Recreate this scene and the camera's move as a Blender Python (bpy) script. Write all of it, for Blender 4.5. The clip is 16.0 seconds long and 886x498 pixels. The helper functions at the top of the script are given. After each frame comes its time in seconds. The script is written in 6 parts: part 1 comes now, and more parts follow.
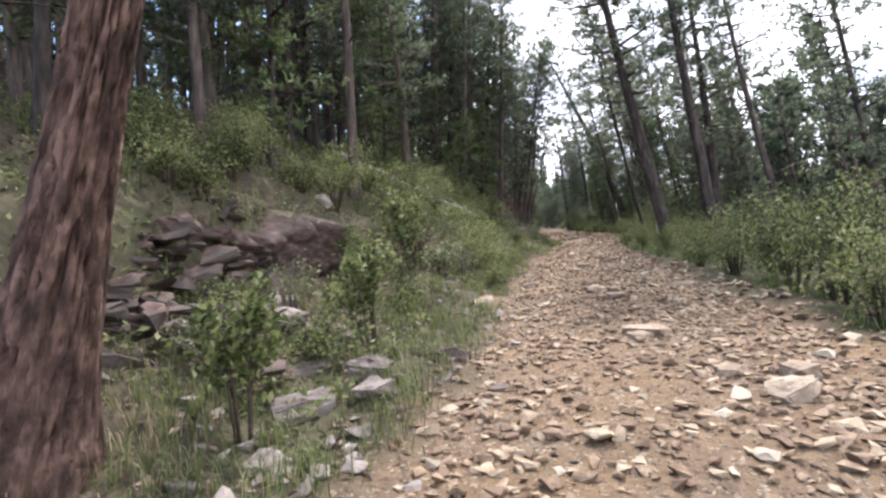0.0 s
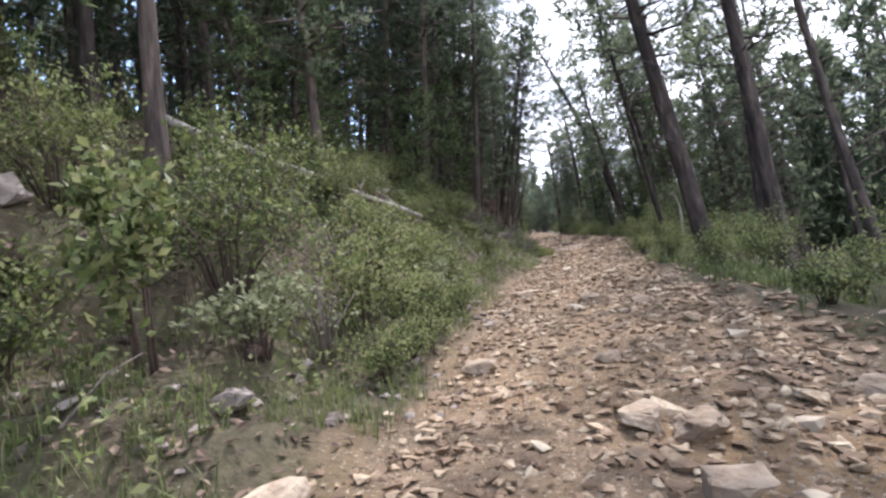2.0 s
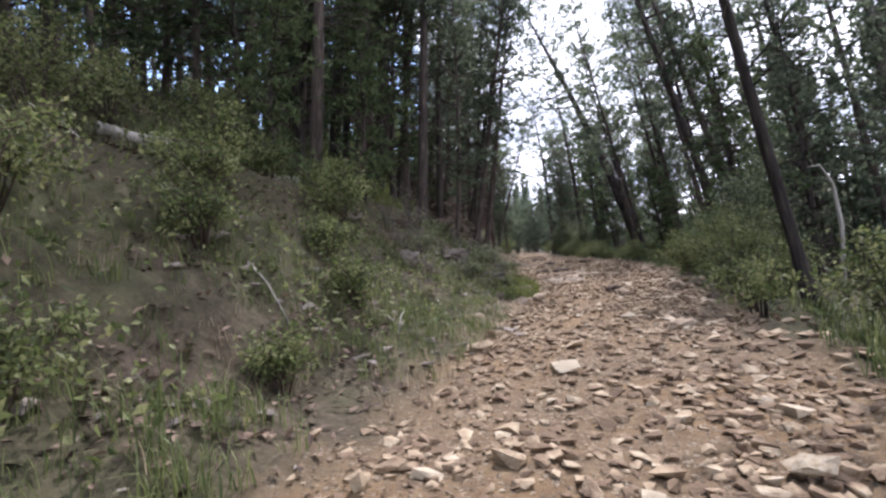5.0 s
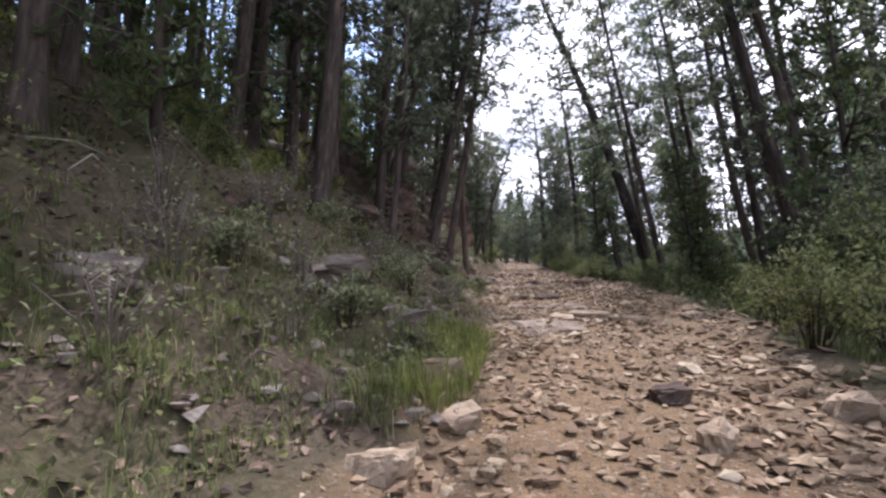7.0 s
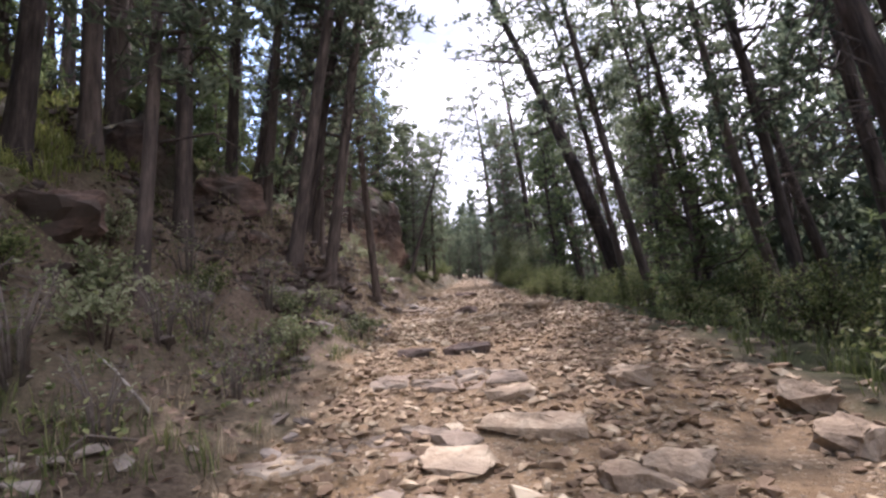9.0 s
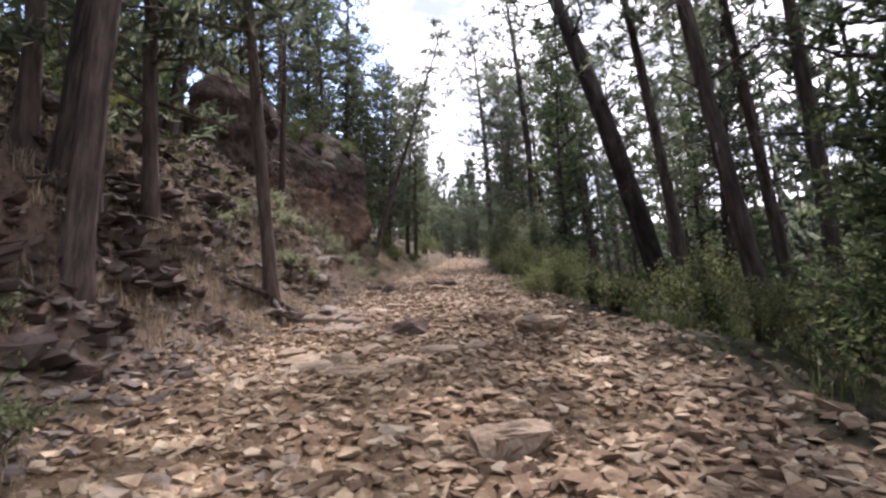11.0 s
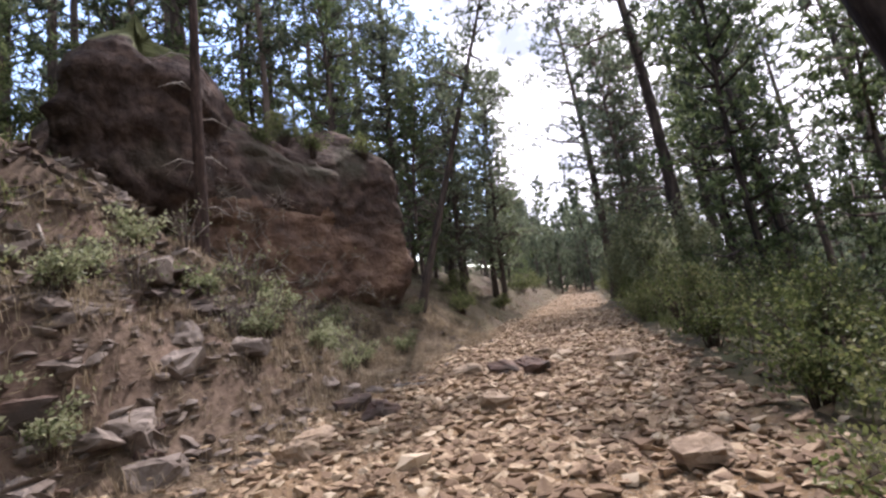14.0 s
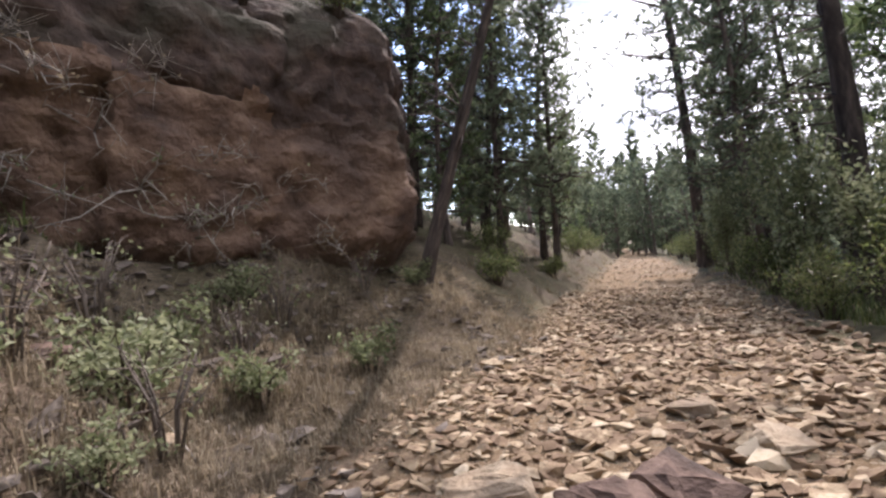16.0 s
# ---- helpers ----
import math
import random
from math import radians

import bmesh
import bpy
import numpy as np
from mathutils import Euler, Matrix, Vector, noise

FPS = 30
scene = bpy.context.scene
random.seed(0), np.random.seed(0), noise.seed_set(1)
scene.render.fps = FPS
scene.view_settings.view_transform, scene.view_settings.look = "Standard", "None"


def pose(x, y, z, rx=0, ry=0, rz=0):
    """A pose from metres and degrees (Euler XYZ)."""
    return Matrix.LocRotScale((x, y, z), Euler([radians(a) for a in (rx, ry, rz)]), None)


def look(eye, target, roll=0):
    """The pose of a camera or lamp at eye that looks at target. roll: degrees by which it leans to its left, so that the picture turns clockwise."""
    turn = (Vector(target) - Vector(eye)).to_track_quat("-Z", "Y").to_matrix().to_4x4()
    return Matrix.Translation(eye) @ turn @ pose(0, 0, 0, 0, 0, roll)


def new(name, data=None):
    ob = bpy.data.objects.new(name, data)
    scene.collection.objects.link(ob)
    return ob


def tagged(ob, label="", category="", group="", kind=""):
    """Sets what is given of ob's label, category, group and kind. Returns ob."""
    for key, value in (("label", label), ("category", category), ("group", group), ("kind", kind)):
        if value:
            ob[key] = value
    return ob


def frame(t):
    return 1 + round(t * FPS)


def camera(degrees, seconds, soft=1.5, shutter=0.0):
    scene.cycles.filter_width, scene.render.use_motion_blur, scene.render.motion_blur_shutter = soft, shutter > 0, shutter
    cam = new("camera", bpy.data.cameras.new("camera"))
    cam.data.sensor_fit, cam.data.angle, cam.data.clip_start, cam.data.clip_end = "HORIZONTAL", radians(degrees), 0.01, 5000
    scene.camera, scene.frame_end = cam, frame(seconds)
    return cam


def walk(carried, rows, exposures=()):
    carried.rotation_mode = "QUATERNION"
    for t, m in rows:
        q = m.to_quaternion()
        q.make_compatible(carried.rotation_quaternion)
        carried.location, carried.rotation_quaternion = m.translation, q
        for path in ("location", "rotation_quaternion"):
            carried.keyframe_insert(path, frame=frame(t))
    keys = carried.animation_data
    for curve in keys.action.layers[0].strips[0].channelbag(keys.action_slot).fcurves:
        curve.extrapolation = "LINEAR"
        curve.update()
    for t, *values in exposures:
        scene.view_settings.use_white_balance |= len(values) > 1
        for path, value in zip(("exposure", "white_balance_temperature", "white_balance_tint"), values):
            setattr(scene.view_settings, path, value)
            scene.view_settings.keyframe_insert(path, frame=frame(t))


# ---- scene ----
from mathutils.bvhtree import BVHTree

cam = camera(78.0, 16.0, soft=2.5)
PATH = [
    (0, (0.039, 0.654, 1.333), (-0.360, 2.613, 1.268), -5.2),
    (0.5, (0.245, 2.471, 1.323), (-0.048, 4.449, 1.296), -3.4),
    (1, (0.300, 4.092, 1.360), (-0.004, 6.069, 1.377), -3.2),
    (1.5, (0.234, 5.681, 1.281), (-0.128, 7.648, 1.282), -2.6),
    (2, (0.228, 7.251, 1.264), (-0.147, 9.215, 1.219), -6.7),
    (2.5, (0.241, 8.943, 1.189), (-0.127, 10.909, 1.182), -6.5),
    (3, (0.348, 10.611, 1.179), (0.017, 12.584, 1.209), -4.2),
    (3.5, (0.428, 12.241, 1.137), (0.081, 14.210, 1.180), -6.3),
    (4, (0.494, 13.888, 1.038), (0.144, 15.857, 1.058), -5.2),
    (4.2, (0.456, 14.548, 1.019), (0.098, 16.515, 1.038), -6.3),
    (6.3, (0.867, 22.353, 1.113), (0.556, 24.329, 1.127), -1.7),
    (6.5, (0.918, 22.962, 1.096), (0.584, 24.933, 1.133), -2.9),
    (7, (0.918, 24.596, 1.096), (0.598, 26.570, 1.122), -0.7),
    (7.5, (1.187, 26.411, 0.946), (0.889, 28.388, 1.001), -1.4),
    (8, (1.314, 28.063, 1.093), (1.081, 30.049, 1.119), -4.3),
    (8.5, (1.527, 29.606, 1.060), (1.320, 31.595, 1.105), -5.9),
    (9, (1.689, 31.032, 1.087), (1.515, 33.022, 1.171), -4.0),
    (9.2, (1.796, 31.640, 1.001), (1.634, 33.632, 1.078), -2.4),
    (11.3, (2.203, 38.747, 1.186), (2.018, 40.738, 1.179), -1.8),
    (11.5, (2.249, 39.368, 1.251), (2.083, 41.361, 1.283), -4.1),
    (12, (2.254, 40.830, 1.227), (2.039, 42.818, 1.294), 0.2),
    (12.5, (2.162, 42.488, 1.125), (1.825, 44.459, 1.116), -4.5),
    (13, (2.126, 43.851, 1.023), (1.678, 45.800, 1.071), -7.2),
    (13.5, (2.058, 45.270, 1.106), (1.518, 47.193, 1.216), -9.9),
    (14, (1.908, 46.558, 1.178), (1.345, 48.469, 1.349), -7.6),
    (14.5, (1.398, 47.949, 1.080), (0.721, 49.830, 1.136), -5.1),
    (15, (1.056, 49.412, 1.206), (0.387, 51.296, 1.266), -5.2),
    (15.5, (0.770, 50.447, 1.247), (0.033, 52.305, 1.320), -2.6),
    (16, (0.544, 52.000, 1.166), (-0.181, 53.863, 1.201), -5.2),
]
walk(cam, [(t, look(eye, target, roll)) for t, eye, target, roll in PATH], exposures=((0, 1.75, 6200, 20), (3, 1.65, 5950, 20), (6.5, 1.47, 6050, 24), (9, 1.75, 6250, 27), (12.5, 1.56, 6380, 27), (16, 1.75, 6450, 23)))

# ---- sky and sun ----
SUN_AZ, SUN_EL = radians(-3.0), radians(48.0)
w = bpy.data.worlds.new("sky")
scene.world = w
w.use_nodes = True
wn, wl = w.node_tree.nodes, w.node_tree.links
bg = wn["Background"]
bg.inputs["Strength"].default_value = 0.155
sky = wn.new("ShaderNodeTexSky")
sky.sky_type = "NISHITA"
sky.sun_disc = False
sky.sun_elevation, sky.sun_rotation = SUN_EL, radians(3.0)
sky.air_density, sky.dust_density = 1.0, 0.3
tc = wn.new("ShaderNodeTexCoord")
mp = wn.new("ShaderNodeMapping")
mp.inputs["Location"].default_value = (1.3, 0.4, 0.25)
mp.inputs["Scale"].default_value = (1.0, 1.0, 1.7)
wl.new(tc.outputs["Generated"], mp.inputs["Vector"])
cn = wn.new("ShaderNodeTexNoise")
cn.inputs["Scale"].default_value, cn.inputs["Detail"].default_value, cn.inputs["Roughness"].default_value = 1.9, 9, 0.55
wl.new(mp.outputs[0], cn.inputs["Vector"])
cr = wn.new("ShaderNodeValToRGB")
cr.color_ramp.elements[0].position, cr.color_ramp.elements[1].position = 0.45, 0.51
side = wn.new("ShaderNodeSeparateXYZ")
wl.new(tc.outputs["Generated"], side.inputs[0])
bank = wn.new("ShaderNodeMath")
bank.operation = "MULTIPLY_ADD"
bank.inputs[1].default_value, bank.inputs[2].default_value = 4.0, 0.66
wl.new(side.outputs["X"], bank.inputs[0])
fill = wn.new("ShaderNodeMath")
wl.new(bank.outputs[0], fill.inputs[0])
wl.new(cn.outputs["Fac"], fill.inputs[1])
wl.new(fill.outputs[0], cr.inputs[0])
shade = wn.new("ShaderNodeTexNoise")
shade.inputs["Scale"].default_value, shade.inputs["Detail"].default_value = 4.5, 6
wl.new(mp.outputs[0], shade.inputs["Vector"])
cc = wn.new("ShaderNodeValToRGB")
cc.color_ramp.elements[0].position, cc.color_ramp.elements[1].position = 0.36, 0.56
cc.color_ramp.elements[0].color = (1.7, 2.0, 2.5, 1)
cc.color_ramp.elements[1].color = (5.9, 6.15, 6.4, 1)
wl.new(shade.outputs["Fac"], cc.inputs[0])
mx = wn.new("ShaderNodeMix")
mx.data_type = "RGBA"
wl.new(cr.outputs[0], mx.inputs[0])
wl.new(sky.outputs[0], mx.inputs[6])
wl.new(cc.outputs[0], mx.inputs[7])
wl.new(mx.outputs[2], bg.inputs["Color"])

sun = new("sun", bpy.data.lights.new("sun", "SUN"))
sun.data.energy, sun.data.angle, sun.data.color = 2.1, radians(0.55), (1.0, 0.955, 0.89)
sun_way = Vector((-math.sin(SUN_AZ) * math.cos(SUN_EL), math.cos(SUN_AZ) * math.cos(SUN_EL), math.sin(SUN_EL)))
sun.matrix_world = look(sun_way * 60, (0, 0, 0))


# ---- materials ----
def material(name, stops, scale=6.0, rough=0.9, bump=0.3, fine=60.0, stretch=(1, 1, 1), island=0.0, objects=0.0, thin=0.0, stain=None, detail=8.0, relief=0.02):
    """A surface whose colour runs over the stops by noise at two scales; island, objects: how far the pieces differ; thin: light let through."""
    m = bpy.data.materials.new(name)
    m.use_nodes = True
    n, l = m.node_tree.nodes, m.node_tree.links
    p = n["Principled BSDF"]
    p.inputs["Roughness"].default_value = rough
    p.inputs["Specular IOR Level"].default_value = 0.25
    co = n.new("ShaderNodeTexCoord")
    ma = n.new("ShaderNodeMapping")
    ma.inputs["Scale"].default_value = stretch
    l.new(co.outputs["Object"], ma.inputs["Vector"])
    a = n.new("ShaderNodeTexNoise")
    a.inputs["Scale"].default_value, a.inputs["Detail"].default_value, a.inputs["Roughness"].default_value = scale, detail, 0.6
    l.new(ma.outputs[0], a.inputs["Vector"])
    ramp = n.new("ShaderNodeValToRGB")
    e = ramp.color_ramp.elements
    while len(e) < len(stops):
        e.new(0.5)
    for k, c in enumerate(stops):
        e[k].position = 0.3 + 0.4 * k / max(1, len(stops) - 1)
        e[k].color = (*c, 1)
    drive = a.outputs["Fac"]
    for share, node, out in ((island, "ShaderNodeNewGeometry", "Random Per Island"), (objects, "ShaderNodeObjectInfo", "Random")):
        if share:
            r = n.new(node)
            k = n.new("ShaderNodeMath")
            k.operation = "MULTIPLY_ADD"
            k.inputs[1].default_value = share
            l.new(r.outputs[out], k.inputs[0])
            s = n.new("ShaderNodeMath")
            s.operation = "SUBTRACT"
            s.inputs[1].default_value = share / 2
            l.new(drive, s.inputs[0])
            l.new(s.outputs[0], k.inputs[2])
            drive = k.outputs[0]
    l.new(drive, ramp.inputs[0])
    colour = ramp.outputs[0]
    if stain:
        b = n.new("ShaderNodeTexNoise")
        b.inputs["Scale"].default_value, b.inputs["Detail"].default_value = scale * 0.22, 5
        l.new(co.outputs["Object"], b.inputs["Vector"])
        br = n.new("ShaderNodeValToRGB")
        br.color_ramp.elements[0].position, br.color_ramp.elements[1].position = 0.47, 0.62
        l.new(b.outputs["Fac"], br.inputs[0])
        mi = n.new("ShaderNodeMix")
        mi.data_type = "RGBA"
        mi.inputs[7].default_value = (*stain, 1)
        l.new(br.outputs[0], mi.inputs[0])
        l.new(colour, mi.inputs[6])
        colour = mi.outputs[2]
    l.new(colour, p.inputs["Base Color"])
    if bump:
        f = n.new("ShaderNodeTexNoise")
        f.inputs["Scale"].default_value, f.inputs["Detail"].default_value = fine, 6
        l.new(ma.outputs[0], f.inputs["Vector"])
        bu = n.new("ShaderNodeBump")
        bu.inputs["Strength"].default_value, bu.inputs["Distance"].default_value = bump, relief
        l.new(f.outputs["Fac"], bu.inputs["Height"])
        l.new(bu.outputs[0], p.inputs["Normal"])
    if thin:
        t = n.new("ShaderNodeBsdfTranslucent")
        l.new(colour, t.inputs["Color"])
        s = n.new("ShaderNodeMixShader")
        s.inputs[0].default_value = thin
        l.new(p.outputs[0], s.inputs[1])
        l.new(t.outputs[0], s.inputs[2])
        l.new(s.outputs[0], n["Material Output"].inputs["Surface"])
    return m


BARK = material("pine_bark", [(0.028, 0.023, 0.02), (0.072, 0.057, 0.049), (0.15, 0.117, 0.097)], 9, 0.95, 0.9, 22, (1, 1, 0.22), objects=0.25)
DEAD_BARK = material("dark_dead_wood", [(0.02, 0.014, 0.012), (0.055, 0.037, 0.03), (0.12, 0.08, 0.066)], 12, 0.95, 0.9, 30, (1, 1, 0.25))
RED_BARK = material("red_bark", [(0.02, 0.014, 0.012), (0.10, 0.062, 0.047), (0.27, 0.17, 0.135)], 11, 0.95, 1.0, 30, (1, 1, 0.4), relief=0.04)
NEEDLE = material("pine_needles", [(0.065, 0.085, 0.055), (0.12, 0.146, 0.09), (0.19, 0.22, 0.14)], 3, 0.65, 0, island=0.5, objects=0.35, thin=0.75)
YOUNG_NEEDLE = material("young_needles", [(0.065, 0.09, 0.042), (0.11, 0.15, 0.065), (0.18, 0.22, 0.10)], 3, 0.6, 0, island=0.5, objects=0.3, thin=0.65)
LEAF = material("shrub_leaves", [(0.06, 0.078, 0.028), (0.122, 0.155, 0.05), (0.195, 0.232, 0.085), (0.26, 0.268, 0.12)], 4, 0.6, 0, island=0.6, objects=0.3, thin=0.4)
PALE_LEAF = material("pale_leaves", [(0.14, 0.165, 0.08), (0.23, 0.26, 0.14), (0.34, 0.36, 0.22)], 4, 0.55, 0, island=0.6, objects=0.3, thin=0.5)
TWIG = material("twigs", [(0.05, 0.035, 0.028), (0.12, 0.09, 0.07)], 12, 0.9, 0.3)
GREY_TWIG = material("grey_twigs", [(0.09, 0.072, 0.06), (0.19, 0.16, 0.135)], 12, 0.9, 0.3)
DEADWOOD = material("grey_dead_wood", [(0.16, 0.14, 0.12), (0.32, 0.29, 0.25), (0.5, 0.46, 0.4)], 9, 0.85, 0.5, 40, (1, 1, 0.2))
GRASS = material("green_grass", [(0.06, 0.08, 0.028), (0.115, 0.145, 0.05), (0.20, 0.22, 0.085)], 1.2, 0.6, 0, island=0.5, thin=0.35)
STRAW = material("dry_grass", [(0.15, 0.118, 0.078), (0.26, 0.21, 0.14), (0.42, 0.35, 0.24)], 1.2, 0.7, 0, island=0.5, thin=0.45)
# Lighter, yellower copy of GRASS with the sunlight painted into its colour.
LIT_GRASS = material("grass_painted_sunlit", [(0.13, 0.16, 0.04), (0.22, 0.25, 0.07), (0.32, 0.33, 0.11)], 1.2, 0.6, 0, island=0.5, thin=0.5)
DEAD_LEAF = material("dead_leaves", [(0.05, 0.034, 0.024), (0.12, 0.08, 0.055), (0.24, 0.17, 0.12)], 3, 0.8, 0, island=0.6)
DULL_STRAW = material("dull_dry_grass", [(0.14, 0.112, 0.077), (0.25, 0.205, 0.145), (0.38, 0.32, 0.23)], 1.2, 0.8, 0, island=0.6, thin=0.4)
STONE = material("trail_stones", [(0.18, 0.122, 0.077), (0.305, 0.222, 0.141), (0.415, 0.322, 0.21), (0.52, 0.432, 0.31)], 9, 0.9, 0.5, 60, island=0.4, objects=0.4)
BOULDER = material("boulder_stone", [(0.175, 0.127, 0.086), (0.315, 0.24, 0.164), (0.47, 0.38, 0.27)], 8, 0.92, 0.9, 30, objects=0.25, stain=(0.27, 0.21, 0.15))
BEDROCK = material("trail_bedrock", [(0.111, 0.085, 0.0638), (0.212, 0.17, 0.128), (0.323, 0.272, 0.208)], 7, 0.92, 1.0, 22, objects=0.3, stain=(0.26, 0.2, 0.15))
BANK_STONE = material("bank_stone", [(0.10, 0.08, 0.066), (0.19, 0.16, 0.135), (0.32, 0.275, 0.235)], 6, 0.95, 0.8, 36, objects=0.3, stain=(0.14, 0.115, 0.095))
DARK_ROCK = material("dark_red_rock", [(0.04, 0.028, 0.023), (0.10, 0.066, 0.052), (0.20, 0.138, 0.108)], 5, 0.92, 0.7, 30, (1, 1, 3.0), objects=0.25, stain=(0.075, 0.06, 0.05))
CLIFF = material("red_sandstone", [(0.065, 0.044, 0.034), (0.135, 0.088, 0.064), (0.2, 0.131, 0.092), (0.29, 0.2, 0.138)], 1.6, 0.95, 1.0, 8, (1, 1, 1.15), stain=(0.085, 0.06, 0.048), relief=0.10, detail=12.0)
CRUST = material("dark_rock_crust", [(0.03, 0.022, 0.018), (0.065, 0.045, 0.036), (0.12, 0.082, 0.064)], 3, 0.95, 1.0, 6, stain=(0.05, 0.045, 0.03), relief=0.10)
TURF = material("dry_turf", [(0.05, 0.042, 0.026), (0.10, 0.085, 0.05), (0.17, 0.145, 0.085)], 7, 0.95, 0.8, 40, relief=0.05)
MOSS = material("mossy_turf", [(0.045, 0.05, 0.022), (0.09, 0.10, 0.04), (0.13, 0.13, 0.06)], 6, 0.95, 0.6, 50)


# ---- the lie of the land ----
TABLE = np.random.RandomState(7).rand(256, 256)


def value_noise(x, y):
    xi, yi = np.floor(x).astype(int), np.floor(y).astype(int)
    fx, fy = x - xi, y - yi
    fx, fy = fx * fx * (3 - 2 * fx), fy * fy * (3 - 2 * fy)
    g = lambda a, b: TABLE[(xi + a) % 256, (yi + b) % 256]
    return (g(0, 0) * (1 - fx) + g(1, 0) * fx) * (1 - fy) + (g(0, 1) * (1 - fx) + g(1, 1) * fx) * fy - 0.5


def fbm(x, y, octaves=3):
    return sum(value_noise(x * 2 ** k + 17 * k, y * 2 ** k + 5 * k) / 2 ** k for k in range(octaves))


def left_edge(y):
    return np.interp(y, [0, 9, 14, 18, 22, 26, 29, 34, 37, 42, 46, 52, 57, 66, 100, 160], [-0.9, -0.9, -0.9, -0.8, -0.4, 0.0, 0.3, 0.2, -0.1, -0.7, -1.3, -1.2, -1.2, -1.2, -2.4, -7])


def right_edge(y):
    return np.interp(y, [0, 9, 14, 22, 28, 34, 40, 45, 48, 50.5, 54, 57, 60, 70, 100, 160], [2.5, 2.6, 2.5, 2.4, 3.2, 3.8, 4.0, 3.7, 3.2, 2.8, 2.55, 2.2, 1.8, 1.6, 0.0, -4.5])


BANKS = (
    ([0, 1, 2, 3.1, 3.9, 8, 14, 30, 80, 300, 800], [0, 0.1, 0.36, 0.45, 2.0, 4.2, 6.2, 8.5, 14, 50, 70]),
    ([0, 1, 2, 4, 8, 14, 30, 80, 300, 800], [0, 0.3, 1.1, 2.7, 5.0, 6.6, 8.5, 14, 50, 70]),
    ([0, 1, 2, 3.2, 5, 9, 14, 30, 80, 300, 800], [0, 0.2, 0.75, 1.75, 3.1, 5.5, 6.2, 7.5, 13, 50, 70]),
    ([0, 0.4, 1.0, 2, 4, 8, 14, 30, 80, 300, 800], [0, 0.2, 1.05, 2.1, 3.6, 6.0, 6.9, 8.5, 13, 45, 70]),
    ([0, 1, 1.6, 2.4, 3.2, 5, 8, 14, 30, 80, 300, 800], [0, 0.10, 0.30, 0.75, 1.3, 2.6, 5.0, 7.5, 12, 20, 50, 70]),
    ([0, 0.4, 1.3, 2, 4, 8, 14, 30, 80, 300, 800], [0, 0.12, 0.75, 1.05, 1.8, 3.2, 5.0, 9, 16, 45, 70]),
)


def height(x, y):
    """The ground's height, for numbers or arrays."""
    x, y = np.asarray(x, float), np.asarray(y, float)
    d, u = left_edge(y) - x, x - right_edge(y)
    wa = np.interp(y, [9, 14], [1, 0])
    ws = np.interp(y, [9, 14, 23, 28], [0, 1, 1, 0])
    wb = np.interp(y, [23, 28, 37, 42], [0, 1, 1, 0])
    we = np.interp(y, [52.8, 54.4, 56.8, 58.8], [0, 1, 1, 0])
    wd = np.interp(y, [56.8, 58.8], [0, 1])
    shares = (wa, ws, wb, 1 - wa - ws - wb - we - wd, we, wd)
    z = sum(s * np.interp(d, *b) for s, b in zip(shares, BANKS))
    z = z + np.interp(u, [0, 0.25, 0.6, 1.2, 3, 8, 20, 40, 90, 160, 320, 800], [0, 0.07, 0.0, -0.12, -0.55, -1.9, -5, -8, -8, 4, 42, 60])
    rough = np.clip(np.maximum(d, u), 0, 3) / 3
    near = np.clip(1.6 - np.maximum(np.abs(x) / 25, np.abs(y - 40) / 60), 0, 1)
    z = z + near * (fbm(x * 0.9, y * 0.9) * (0.07 + 0.45 * rough) + fbm(x * 3.1, y * 3.1, 2) * (0.035 + 0.16 * rough)) + fbm(x * 0.03, y * 0.03, 2) * np.clip(np.abs(x) / 60 - 0.5, 0, 4)
    broken = np.clip(d - 0.3, 0, 0.8) * np.interp(y, [5, 8, 12, 16, 27, 30, 40, 43, 52, 54], [0.2, 0.25, 0.3, 0.2, 0.3, 0.8, 0.8, 1.3, 1.3, 0.4]) * (d < 9)
    shelf = value_noise(x * 1.3 + 3, y * 0.8 + 2)
    z = z + broken * 0.55 * (np.abs(shelf) ** 0.5 * np.sign(shelf)) + broken * 0.25 * value_noise(x * 4.1, y * 3.3)
    return z


def ground_z(x, y):
    return float(height(x, y))


def stretched(lo, hi, step, far, grow):
    a = list(np.arange(lo, hi, step))
    s = step
    while a[-1] < far:
        s *= grow
        a.append(a[-1] + s)
    s, b = step, lo
    while b > -far:
        s *= grow
        b -= s
        a.insert(0, b)
    return np.array(a)


def mesh_of(name, verts, faces, mat, smooth=False):
    me = bpy.data.meshes.new(name)
    me.from_pydata(np.asarray(verts, float).tolist(), [], faces if isinstance(faces, list) else np.asarray(faces).tolist())
    me.materials.append(mat)
    if smooth:
        me.shade_smooth()
    return me


gx, gy = stretched(-7.5, 7.5, 0.16, 900, 1.16), stretched(-2, 72, 0.2, 900, 1.16)
GX, GY = np.meshgrid(gx, gy)
GZ = height(GX, GY)
nx, ny = len(gx), len(gy)
ids = np.arange(nx * ny).reshape(ny, nx)
quads = np.stack([ids[:-1, :-1], ids[:-1, 1:], ids[1:, 1:], ids[1:, :-1]], -1).reshape(-1, 4)

GROUND = bpy.data.materials.new("trail_and_forest_soil")
GROUND.use_nodes = True


